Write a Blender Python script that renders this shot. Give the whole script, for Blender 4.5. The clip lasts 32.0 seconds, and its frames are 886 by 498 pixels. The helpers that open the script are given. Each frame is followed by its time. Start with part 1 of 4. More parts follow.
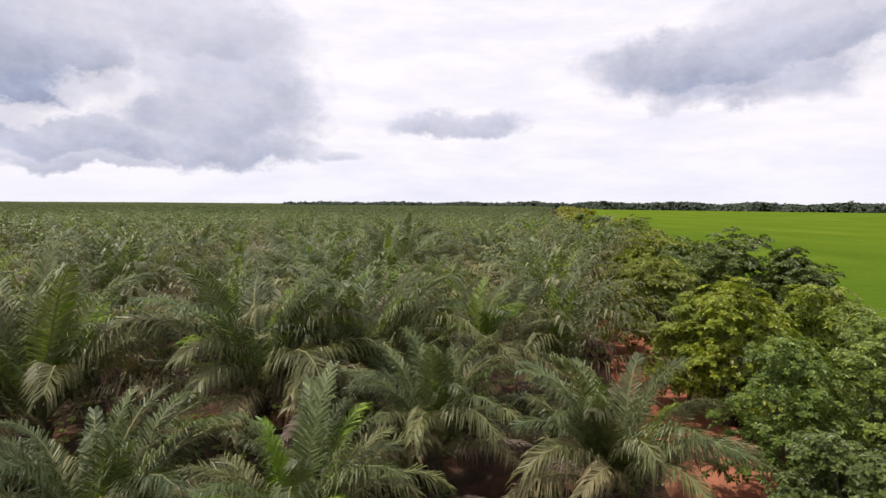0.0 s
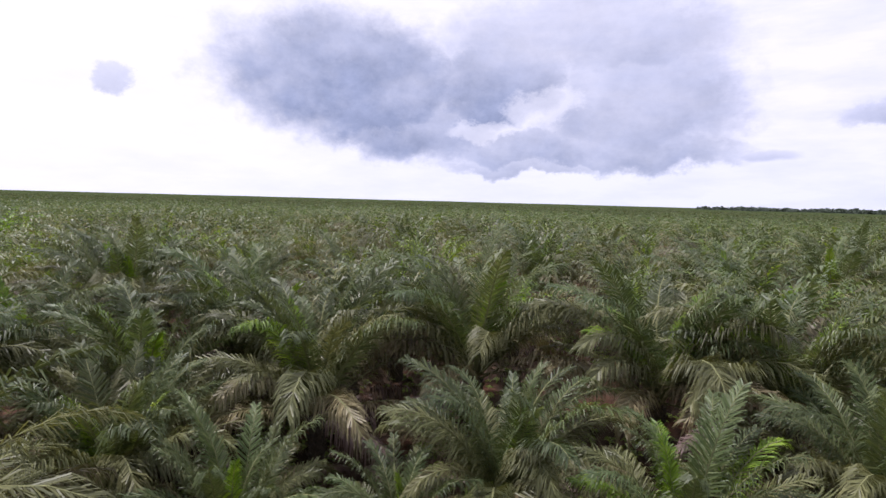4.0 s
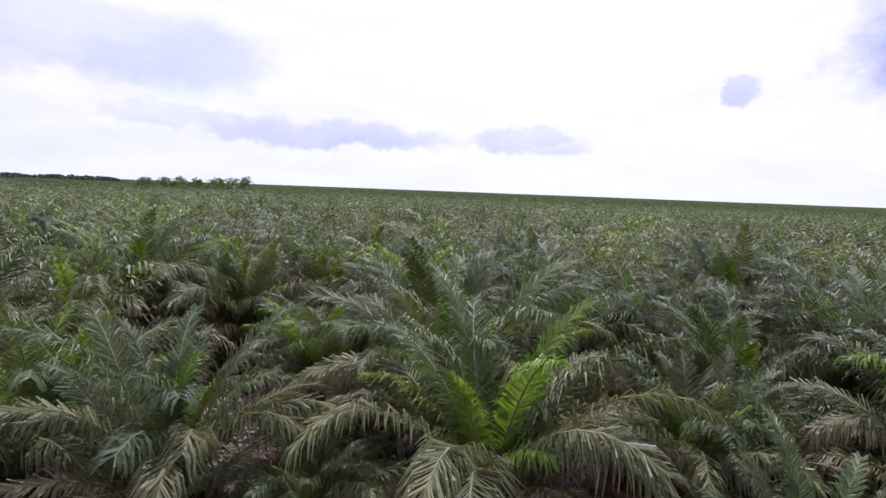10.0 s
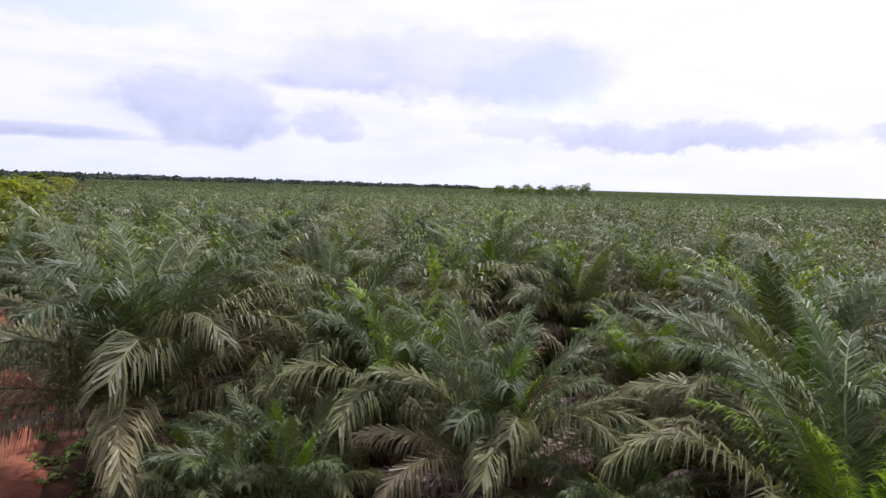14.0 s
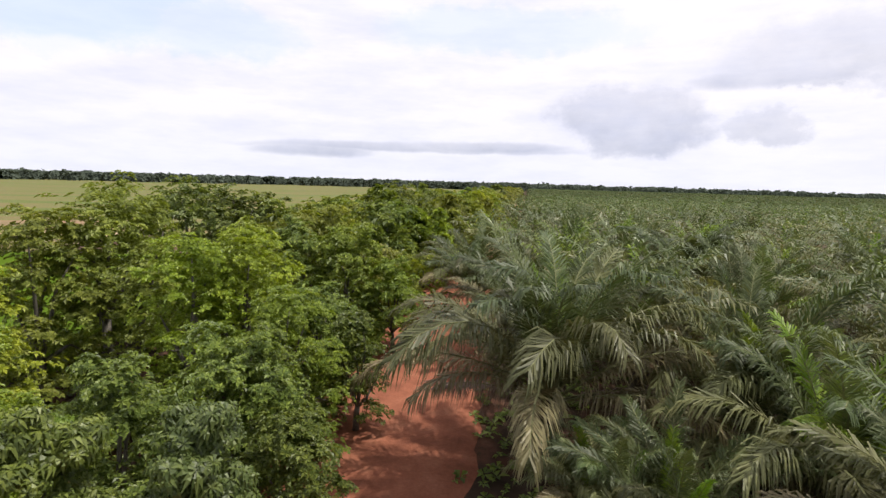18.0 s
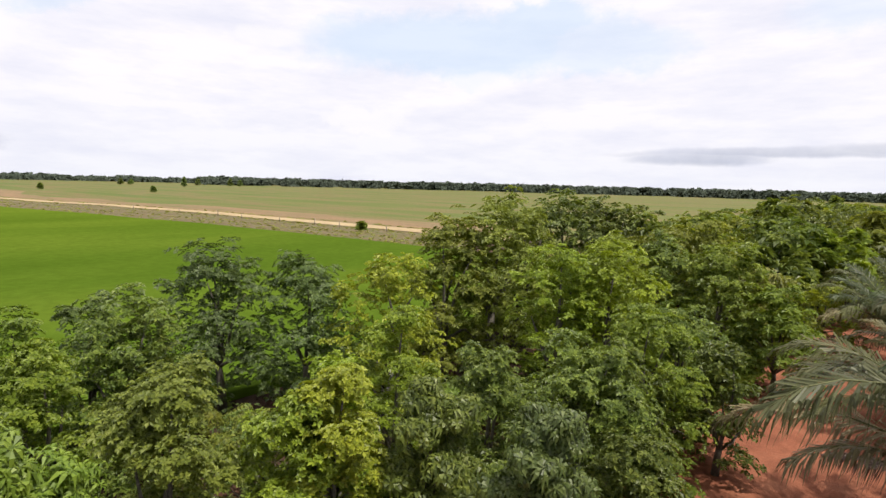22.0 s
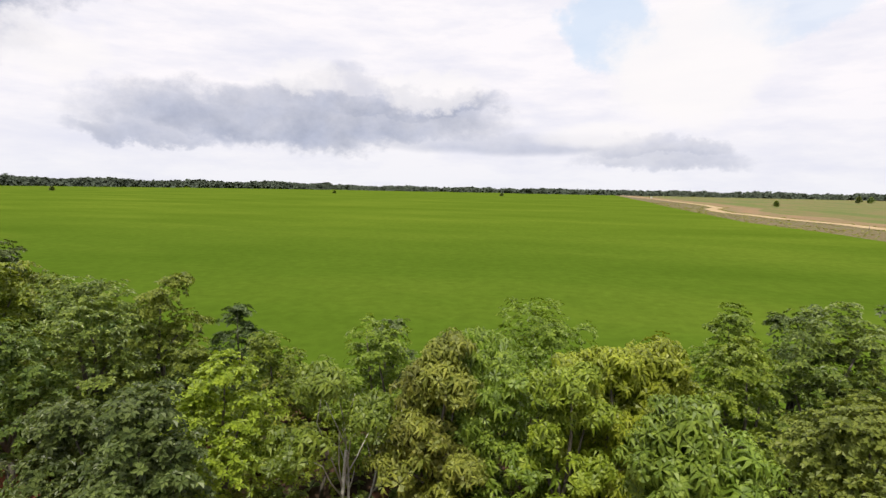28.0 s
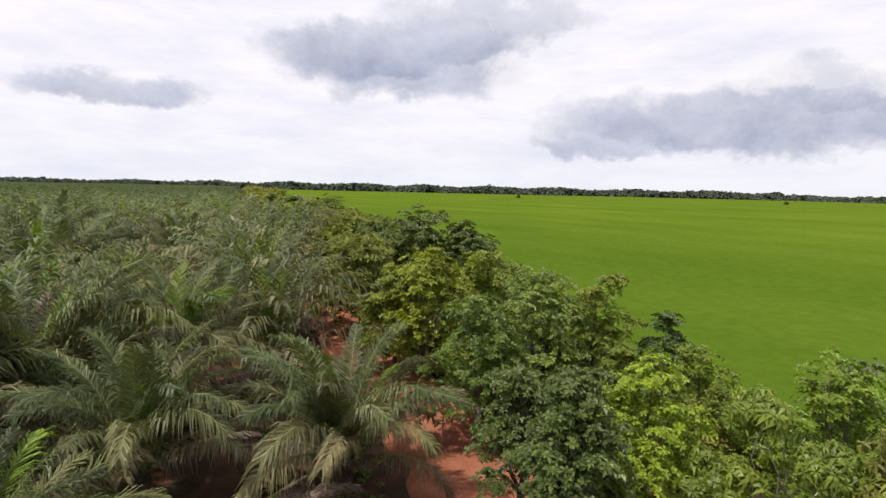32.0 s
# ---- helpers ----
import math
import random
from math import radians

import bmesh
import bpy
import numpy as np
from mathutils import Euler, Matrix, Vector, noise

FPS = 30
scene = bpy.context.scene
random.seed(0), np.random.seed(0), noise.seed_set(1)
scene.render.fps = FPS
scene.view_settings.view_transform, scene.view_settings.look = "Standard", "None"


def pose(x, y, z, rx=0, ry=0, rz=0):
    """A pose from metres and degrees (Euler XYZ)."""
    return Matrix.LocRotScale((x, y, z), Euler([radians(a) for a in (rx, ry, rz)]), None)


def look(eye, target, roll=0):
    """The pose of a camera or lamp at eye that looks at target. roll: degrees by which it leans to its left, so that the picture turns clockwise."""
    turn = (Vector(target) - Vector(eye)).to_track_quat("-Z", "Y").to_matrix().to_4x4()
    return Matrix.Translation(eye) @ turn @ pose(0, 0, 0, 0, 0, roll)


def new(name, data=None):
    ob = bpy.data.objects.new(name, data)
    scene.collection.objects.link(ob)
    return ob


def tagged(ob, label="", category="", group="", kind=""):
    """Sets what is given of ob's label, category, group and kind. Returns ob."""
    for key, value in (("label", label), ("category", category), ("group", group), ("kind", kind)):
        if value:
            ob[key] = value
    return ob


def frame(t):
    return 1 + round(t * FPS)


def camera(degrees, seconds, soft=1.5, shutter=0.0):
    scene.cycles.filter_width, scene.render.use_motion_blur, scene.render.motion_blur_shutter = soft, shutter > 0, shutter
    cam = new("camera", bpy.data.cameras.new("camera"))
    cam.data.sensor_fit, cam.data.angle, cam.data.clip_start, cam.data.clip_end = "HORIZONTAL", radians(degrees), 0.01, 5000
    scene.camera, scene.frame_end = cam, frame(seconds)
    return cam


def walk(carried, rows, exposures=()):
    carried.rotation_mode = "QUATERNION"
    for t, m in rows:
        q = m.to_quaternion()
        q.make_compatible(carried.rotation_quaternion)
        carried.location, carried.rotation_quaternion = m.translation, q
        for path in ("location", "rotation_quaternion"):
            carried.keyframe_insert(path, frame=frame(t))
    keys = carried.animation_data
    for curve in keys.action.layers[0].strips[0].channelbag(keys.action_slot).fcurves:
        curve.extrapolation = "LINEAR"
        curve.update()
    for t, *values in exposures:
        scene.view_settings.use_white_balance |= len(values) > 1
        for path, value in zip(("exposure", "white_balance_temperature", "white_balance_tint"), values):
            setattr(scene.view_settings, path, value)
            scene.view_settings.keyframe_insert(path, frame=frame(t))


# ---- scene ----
EYE = 13.0  # height of the camera over the ground
cam = camera(78.8, 32.0, soft=1.5)
ROWS = [  # seconds; drift in metres; turn, tilt, lean in degrees
    (0, 0.00, 0.00, -0.00, 0.00, -4.83, 0.46), (0.5, -0.04, 0.01, -0.09, 4.51, -4.87, 0.68), (1, -0.08, 0.02, -0.15, 10.29, -4.93, 0.91),
    (1.5, -0.12, 0.03, -0.20, 16.31, -4.99, 1.12), (2, -0.15, 0.06, -0.24, 21.75, -5.02, 1.27), (2.5, -0.17, 0.08, -0.27, 27.06, -5.06, 1.38),
    (3, -0.17, 0.10, -0.28, 32.31, -5.10, 1.46), (3.5, -0.15, 0.14, -0.28, 37.05, -5.13, 1.48), (5.5, -0.10, 0.24, -0.17, 55.59, -5.46, 1.73),
    (6, -0.10, 0.30, -0.16, 61.25, -5.59, 1.77), (6.5, -0.11, 0.33, -0.19, 66.69, -5.67, 1.84), (7, -0.14, 0.35, -0.24, 71.89, -5.75, 1.91),
    (7.5, -0.17, 0.35, -0.30, 77.14, -5.84, 1.99), (8, -0.19, 0.34, -0.35, 81.76, -5.92, 2.05), (8.5, -0.22, 0.33, -0.39, 86.15, -6.02, 2.09),
    (9, -0.24, 0.33, -0.41, 90.84, -6.13, 2.12), (9.5, -0.28, 0.32, -0.42, 95.70, -6.19, 2.13), (10, -0.32, 0.33, -0.44, 100.42, -6.23, 2.16),
    (10.5, -0.36, 0.36, -0.45, 105.03, -6.27, 2.21), (11, -0.39, 0.39, -0.45, 108.78, -6.31, 2.19), (11.5, -0.41, 0.42, -0.44, 112.28, -6.35, 2.10),
    (12, -0.43, 0.45, -0.43, 116.13, -6.44, 1.94), (12.5, -0.44, 0.48, -0.41, 120.27, -6.56, 1.80), (13, -0.43, 0.50, -0.39, 124.99, -6.66, 1.74),
    (13.5, -0.39, 0.50, -0.36, 130.20, -6.70, 1.65), (15.5, -0.37, 0.54, -0.24, 149.59, -6.78, 1.56), (16, -0.33, 0.58, -0.17, 154.79, -6.77, 1.59),
    (16.5, -0.31, 0.62, -0.11, 159.79, -6.79, 1.62), (17, -0.30, 0.65, -0.06, 165.31, -6.83, 1.61), (17.5, -0.33, 0.67, -0.03, 171.29, -6.89, 1.55),
    (18, -0.39, 0.68, -0.01, 177.51, -6.94, 1.50), (18.5, -0.47, 0.69, 0.01, 183.38, -6.96, 1.46), (19, -0.53, 0.70, 0.02, 188.75, -6.95, 1.45),
    (19.5, -0.56, 0.69, 0.04, 193.16, -6.94, 1.46), (20, -0.57, 0.67, 0.09, 197.72, -6.93, 1.49), (20.5, -0.57, 0.65, 0.13, 201.88, -6.91, 1.55),
    (21, -0.58, 0.63, 0.17, 206.14, -6.88, 1.54), (21.5, -0.60, 0.61, 0.20, 210.63, -6.85, 1.51), (22, -0.62, 0.59, 0.22, 215.73, -6.81, 1.48),
    (22.5, -0.65, 0.58, 0.22, 221.82, -6.79, 1.43), (23, -0.68, 0.57, 0.21, 227.96, -6.79, 1.38), (23.5, -0.70, 0.57, 0.19, 233.50, -6.81, 1.33),
    (24, -0.74, 0.57, 0.15, 239.22, -6.81, 1.28), (24.5, -0.77, 0.56, 0.10, 244.97, -6.79, 1.19), (25, -0.81, 0.53, 0.06, 250.79, -6.75, 1.13),
    (25.5, -0.86, 0.48, 0.03, 256.75, -6.73, 1.11), (27.5, -0.93, 0.45, -0.01, 278.38, -6.61, 1.04), (28, -0.96, 0.48, -0.02, 284.03, -6.53, 1.03),
    (28.5, -1.00, 0.52, -0.03, 289.64, -6.47, 1.04), (29, -1.06, 0.60, -0.03, 293.89, -6.45, 1.06), (29.5, -1.12, 0.69, -0.03, 298.74, -6.47, 1.08),
    (30, -1.15, 0.76, -0.06, 304.14, -6.47, 1.14), (30.5, -1.15, 0.78, -0.11, 310.49, -6.43, 1.19), (31, -1.14, 0.77, -0.16, 317.27, -6.40, 1.21),
    (31.5, -1.11, 0.77, -0.20, 322.44, -6.40, 1.22), (32, -1.08, 0.79, -0.24, 327.70, -6.43, 1.25)]
walk(cam, [(t, pose(x, y, EYE + z, 0, 0, turn) @ pose(0, 0, 0, 90 + tilt) @ pose(0, 0, 0, 0, 0, lean))
           for t, x, y, z, turn, tilt, lean in ROWS],
     [(0, 0.05, 6650, 12), (3, 0.03, 6150, 17), (6, 0.12, 5700, 25), (9, 0.06, 5500, 28), (13, 0.03, 5650, 24), (16, 0.06, 6250, 13), (19, 0.08, 6500, 11), (23, 0.04, 6650, 9), (28, 0.0, 6700, 9), (32, 0.02, 6600, 10)])


def way(az, el=0.0):
    """Direction of a bearing (degrees to the left of north) and a height angle."""
    a, e = radians(az), radians(el)
    return Vector((-math.sin(a) * math.cos(e), math.cos(a) * math.cos(e), math.sin(e)))


def at(az, dist):
    """Place on the ground at a bearing and a distance from the camera's foot."""
    d = way(az)
    return d.x * dist, d.y * dist


# ---- sky and sun ----
SUN_AZ, SUN_EL = 92.0, 66.0
world = bpy.data.worlds.new("sky")
scene.world = world
world.use_nodes = True
wn, wl = world.node_tree.nodes, world.node_tree.links
wn.clear()

w_out, w_bg = wn.new("ShaderNodeOutputWorld"), wn.new("ShaderNodeBackground")
w_bg.inputs["Strength"].default_value = 0.1
wl.new(w_bg.outputs[0], w_out.inputs[0])
w_sky = wn.new("ShaderNodeTexSky")
w_sky.sky_type, w_sky.sun_disc = "NISHITA", False
w_sky.sun_elevation, w_sky.sun_rotation = radians(SUN_EL), radians(-SUN_AZ)
w_sky.dust_density = 2.0
w_co = wn.new("ShaderNodeTexCoord")


def wmath(op, a, b=None, c=None, clamp=False):
    n = wn.new("ShaderNodeMath")
    n.operation, n.use_clamp = op, clamp
    for i, v in enumerate((a, b, c)):
        if v is None:
            continue
        if isinstance(v, (int, float)):
            n.inputs[i].default_value = v
        else:
            wl.new(v, n.inputs[i])
    return n.outputs[0]


def wvec(op, a, b=None, scale=None):
    n = wn.new("ShaderNodeVectorMath")
    n.operation = op
    wl.new(a, n.inputs[0])
    if b is not None:
        if isinstance(b, (tuple, Vector)):
            n.inputs[1].default_value = b
        else:
            wl.new(b, n.inputs[1])
    if scale is not None:
        n.inputs["Scale"].default_value = scale
    return n


def wnoise(vec, scale, detail, rough):
    n = wn.new("ShaderNodeTexNoise")
    n.inputs["Scale"].default_value, n.inputs["Detail"].default_value, n.inputs["Roughness"].default_value = scale, detail, rough
    wl.new(vec, n.inputs["Vector"])
    return n


def wmix(fac, a, b):
    n = wn.new("ShaderNodeMix")
    n.data_type = "RGBA"
    if isinstance(fac, float):
        n.inputs[0].default_value = fac
    else:
        wl.new(fac, n.inputs[0])
    for i, v in ((6, a), (7, b)):
        if isinstance(v, tuple):
            n.inputs[i].default_value = (*v, 1)
        else:
            wl.new(v, n.inputs[i])
    return n.outputs[2]


# directions, flattened so that clouds lie in layers, and torn by noise of two sizes
w_dir = w_co.outputs["Generated"]
w_flat = wvec("MULTIPLY", w_dir, (1.0, 1.0, 1.35)).outputs[0]
w_n1 = wnoise(w_flat, 5.5, 7.0, 0.62)
w_n2 = wnoise(w_flat, 15.0, 7.0, 0.66)
w_off = wvec("SCALE", wvec("SUBTRACT", w_n1.outputs["Color"], (0.5, 0.5, 0.5)).outputs[0], scale=0.19).outputs[0]
w_off2 = wvec("SCALE", wvec("SUBTRACT", w_n2.outputs["Color"], (0.5, 0.5, 0.5)).outputs[0], scale=0.10).outputs[0]
w_torn = wvec("ADD", wvec("ADD", w_dir, wvec("MULTIPLY", w_off, (1, 1, 0.5)).outputs[0]).outputs[0],
              wvec("MULTIPLY", w_off2, (1, 1, 0.6)).outputs[0]).outputs[0]
w_calm = wvec("ADD", w_dir, wvec("MULTIPLY", w_off, (0.6, 0.6, 0.12)).outputs[0]).outputs[0]
sums = {"cloud": None, "gap": None, "puff": None}


def blot(kind, az, el, wide, high, much):
    """One cloud (or gap in the clouds): bearing, height angle, half width, half height in degrees, and its density."""
    d = way(az, el)
    torn, soft_edge = (w_calm, 2.4) if high < 1.0 else (w_torn, 1.6)
    side = Vector((-d.y, d.x, 0)).normalized()
    up = d.cross(side)
    if up.z < 0:
        up = -up
    a = wvec("DOT_PRODUCT", torn, tuple(side / math.sin(radians(wide)))).outputs["Value"]
    b = wvec("DOT_PRODUCT", wvec("SUBTRACT", torn, tuple(d)).outputs[0], tuple(up / math.sin(radians(high)))).outputs["Value"]
    d2 = wmath("MULTIPLY_ADD", a, a, wmath("MULTIPLY", b, b))
    top = wn.new("ShaderNodeMapRange")
    top.inputs["From Min"].default_value, top.inputs["From Max"].default_value = -0.6, 1.3
    top.inputs["To Min"].default_value, top.inputs["To Max"].default_value = 1.08, 0.55
    wl.new(b, top.inputs["Value"])
    n = wn.new("ShaderNodeMapRange")
    n.interpolation_type = "SMOOTHSTEP"
    n.inputs["From Min"].default_value, n.inputs["From Max"].default_value = soft_edge, 0.45
    n.inputs["To Min"].default_value, n.inputs["To Max"].default_value = 0.0, much
    wl.new(d2, n.inputs["Value"])
    got = wmath("MULTIPLY", n.outputs[0], top.outputs[0]) if kind == "cloud" else n.outputs[0]
    old = sums[kind]
    sums[kind] = got if old is None else wmath("MAXIMUM", old, got)


def cloud(*a):
    blot("cloud", *a)


def gap(*a):
    blot("gap", *a)


def puff(*a):
    blot("puff", *a)


cloud(36.7, 11.4, 7.1, 4.6, 0.90)
cloud(29.1, 5.3, 11.6, 1.8, 0.75)
cloud(335.5, 13.3, 10.3, 3.1, 0.85)
cloud(327.9, 14.8, 7.6, 2.9, 0.75)
cloud(359.1, 8.2, 7.2, 1.5, 0.70)
cloud(11.8, 4.8, 2.2, 0.4, 0.50)
cloud(52.0, 12.1, 11.8, 6.1, 1.00)
cloud(43.4, 8.4, 9.6, 4.1, 0.80)
cloud(22.0, 10.5, 8.8, 6.2, 0.66)
cloud(21.8, 5.4, 8.1, 1.8, 0.75)
cloud(33.8, 3.7, 8.8, 1.0, 0.60)
cloud(73.3, 10.2, 2.3, 1.3, 0.45)
cloud(27.8, 16.4, 13.1, 3.9, 0.60)
cloud(90.0, 4.6, 3.2, 0.6, 0.30)
cloud(113.5, 5.3, 12.9, 1.4, 0.45)
cloud(92.7, 5.5, 5.2, 1.2, 0.35)
cloud(128.5, 6.0, 4.4, 1.4, 0.25)
cloud(158.0, 5.5, 6.5, 2.5, 0.50)
cloud(147.4, 5.2, 3.5, 1.4, 0.35)
cloud(135.5, 11.8, 15.7, 3.4, 0.30)
cloud(146.3, 9.8, 5.8, 1.1, 0.35)
cloud(160.2, 7.1, 6.8, 2.9, 0.40)
cloud(147.4, 9.9, 5.4, 0.8, 0.40)
cloud(191.0, 3.0, 5.0, 0.6, 0.50)
cloud(173.2, 3.8, 6.3, 0.5, 0.50)
cloud(180.9, 3.6, 13.7, 0.4, 0.45)
cloud(262.8, 4.0, 6.7, 1.0, 0.55)
cloud(297.7, 6.8, 17.8, 2.9, 0.80)
cloud(312.2, 4.6, 5.9, 1.2, 0.60)
cloud(288.5, 8.3, 9.5, 1.4, 0.75)
cloud(277.8, 4.7, 11.4, 0.9, 0.50)
cloud(262.3, 3.3, 7.5, 1.2, 0.45)
cloud(331.9, 12.2, 11.2, 3.1, 0.60)
cloud(325.2, 16.7, 10.1, 2.2, 0.50)
cloud(293.9, 9.0, 4.4, 2.8, 0.45)
gap(215.9, 13.8, 13.2, 3.3, 0.80)
gap(203.6, 13.7, 9.9, 2.7, 0.60)
gap(267.7, 15.3, 3.8, 3.2, 0.90)
gap(253.0, 15.2, 5.6, 1.9, 0.60)
gap(206.1, 16.2, 6.1, 2.1, 0.80)
gap(171.0, 15.0, 11.5, 2.2, 0.50)
gap(126.0, 10.4, 5.9, 2.8, 0.35)
puff(223.1, 6.7, 4.3, 1.4, 0.90)
puff(212.7, 10.5, 2.6, 0.8, 0.80)
puff(233.8, 13.8, 2.4, 0.7, 0.80)
puff(259.9, 11.8, 6.7, 5.2, 1.00)
puff(318.8, 10.8, 4.8, 2.8, 0.80)
puff(31.2, 9.3, 3.0, 1.7, 0.62)
puff(36.5, 7.2, 4.0, 1.05, 0.6)
puff(285.0, 9.6, 5.5, 1.7, 0.75)
puff(299.0, 10.2, 4.0, 1.8, 0.70)
puff(268.5, 5.6, 5.0, 0.95, 0.80)

w_z = wn.new("ShaderNodeSeparateXYZ")
wl.new(w_dir, w_z.inputs[0])
# bright overcast: whitest towards the sun, a little greyer low over the land
w_sun = wvec("DOT_PRODUCT", w_dir, tuple(way(SUN_AZ, 30))).outputs["Value"]
w_glow = wmath("POWER", wmath("MAXIMUM", w_sun, 0.0), 3.0)
w_low = wn.new("ShaderNodeMapRange")
w_low.inputs["From Min"].default_value, w_low.inputs["From Max"].default_value = 0.0, 0.16
wl.new(w_z.outputs["Z"], w_low.inputs["Value"])
w_veil = wmix(w_low.outputs[0], (8.9, 9.0, 9.8), (9.8, 9.55, 10.2))
w_mott = wn.new("ShaderNodeMapRange")
w_mott.inputs["From Min"].default_value, w_mott.inputs["From Max"].default_value = 0.42, 0.72
w_mott.inputs["To Min"].default_value, w_mott.inputs["To Max"].default_value = 0.0, 0.55
wl.new(wnoise(wvec("MULTIPLY", w_dir, (1.0, 1.0, 4.5)).outputs[0], 5.0, 8.0, 0.62).outputs[0], w_mott.inputs["Value"])
w_veil = wmix(w_mott.outputs[0], w_veil, (7.1, 7.4, 9.0))
w_veil = wmix(w_glow, w_veil, (10.7, 10.4, 10.7))
w_veil = wmix(wmath("MULTIPLY", w_mott.outputs[0], 0.35), w_veil, (7.6, 7.7, 9.4))
# the blue sky shows through the gaps
w_veil = wmix(wmath("MULTIPLY", sums["gap"], 0.75), w_veil, wmix(0.75, w_sky.outputs[0], (7.4, 9.2, 11.6)))
w_veil = wmix(wmath("MULTIPLY", sums["puff"], 0.8), w_veil, (9.8, 9.6, 9.9))
w_grey = wn.new("ShaderNodeMapRange")
w_grey.inputs["From Min"].default_value, w_grey.inputs["From Max"].default_value = 0.3, 0.7
wl.new(w_n2.outputs[0], w_grey.inputs["Value"])
w_dark = wmix(w_grey.outputs[0], (2.7, 3.15, 4.45), (4.25, 4.75, 6.4))
w_body = wn.new("ShaderNodeMapRange")
w_body.inputs["From Min"].default_value, w_body.inputs["From Max"].default_value = 0.32, 0.62
w_body.inputs["To Min"].default_value, w_body.inputs["To Max"].default_value = 0.72, 1.12
wl.new(w_n1.outputs[0], w_body.inputs["Value"])
w_torn_open = wmath("MULTIPLY_ADD", sums["puff"], -0.8, 1.0)  # bright tops and breaks show through the grey
w_veil = wmix(wmath("MULTIPLY", wmath("MULTIPLY", sums["cloud"], w_body.outputs[0], clamp=True), w_torn_open), w_veil, w_dark)
wl.new(w_veil, w_bg.inputs["Color"])

sun = new("sun", bpy.data.lights.new("sun", "SUN"))
sun.data.energy, sun.data.angle, sun.data.color = 4.6, radians(1.5), (1.0, 0.94, 0.84)
sun.matrix_world = look(way(SUN_AZ, SUN_EL) * 100, (0, 0, 0))


# ---- materials ----
def mat(name):
    m = bpy.data.materials.new(name)
    m.use_nodes = True
    return m, m.node_tree.nodes, m.node_tree.links, m.node_tree.nodes["Principled BSDF"]


def ramp(nodes, stops):
    r = nodes.new("ShaderNodeValToRGB")
    els = r.color_ramp.elements
    while len(els) < len(stops):
        els.new(0.5)
    for e, (p, c) in zip(els, stops):
        e.position, e.color = p, (*c, 1)
    return r


def noise_tex(nodes, links, vec, scale, detail=5.0, rough=0.6):
    n = nodes.new("ShaderNodeTexNoise")
    n.inputs["Scale"].default_value, n.inputs["Detail"].default_value, n.inputs["Roughness"].default_value = scale, detail, rough
    links.new(vec, n.inputs["Vector"])
    return n


def blend(nodes, links, mode, fac, a, b):
    n = nodes.new("ShaderNodeMix")
    n.data_type, n.blend_type = "RGBA", mode
    for i, v in ((0, fac), (6, a), (7, b)):
        if isinstance(v, (int, float)):
            n.inputs[i].default_value = v
        elif isinstance(v, tuple):
            n.inputs[i].default_value = (*v, 1)
        else:
            links.new(v, n.inputs[i])
    return n.outputs[2]


def leaf_mat(name, dark, mid, light, rough=0.42, through_light=0.36, by_object=0.2, patch=0.8, gloss=0.42, grain=0.55):
    """Leaves: each leaf its own shade, each plant a little off the next, blotches over the crown."""
    m, n, l, p = mat(name)
    geo, obj, co = n.new("ShaderNodeNewGeometry"), n.new("ShaderNodeObjectInfo"), n.new("ShaderNodeTexCoord")
    r = ramp(n, [(0.0, dark), (0.45, mid), (1.0, light)])
    patches = noise_tex(n, l, co.outputs["Object"], patch, 3.0)
    mixed = n.new("ShaderNodeMath")
    mixed.operation = "MULTIPLY_ADD"
    l.new(geo.outputs["Random Per Island"], mixed.inputs[0])
    mixed.inputs[1].default_value = grain
    s = n.new("ShaderNodeMath")
    s.operation = "MULTIPLY_ADD"
    l.new(patches.outputs[0], s.inputs[0])
    s.inputs[1].default_value, s.inputs[2].default_value = 0.9 + (0.55 - grain) * 1.6, -0.2 - (0.55 - grain) * 0.3
    l.new(s.outputs[0], mixed.inputs[2])
    l.new(mixed.outputs[0], r.inputs[0])
    hsv = n.new("ShaderNodeHueSaturation")
    v = n.new("ShaderNodeMapRange")
    v.inputs["To Min"].default_value, v.inputs["To Max"].default_value = 1 - by_object, 1 + by_object
    l.new(obj.outputs["Random"], v.inputs[0])
    l.new(v.outputs[0], hsv.inputs["Value"])
    l.new(r.outputs[0], hsv.inputs["Color"])
    turn, part_of, hue = n.new("ShaderNodeMath"), n.new("ShaderNodeMath"), n.new("ShaderNodeMapRange")
    turn.operation, part_of.operation = "MULTIPLY", "FRACT"
    turn.inputs[1].default_value = 7.13
    hue.inputs["To Min"].default_value, hue.inputs["To Max"].default_value = 0.488, 0.514
    l.new(obj.outputs["Random"], turn.inputs[0])
    l.new(turn.outputs[0], part_of.inputs[0])
    l.new(part_of.outputs[0], hue.inputs[0])
    l.new(hue.outputs[0], hsv.inputs["Hue"])
    l.new(hsv.outputs[0], p.inputs["Base Color"])
    p.inputs["Roughness"].default_value = rough
    p.inputs["Specular IOR Level"].default_value = gloss
    tr, mx = n.new("ShaderNodeBsdfTranslucent"), n.new("ShaderNodeMixShader")
    l.new(blend(n, l, "MULTIPLY", 1.0, hsv.outputs[0], (1.35, 1.3, 0.75)), tr.inputs[0])
    mx.inputs[0].default_value = through_light
    l.new(p.outputs[0], mx.inputs[1])
    l.new(tr.outputs[0], mx.inputs[2])
    l.new(mx.outputs[0], n["Material Output"].inputs[0])
    return m


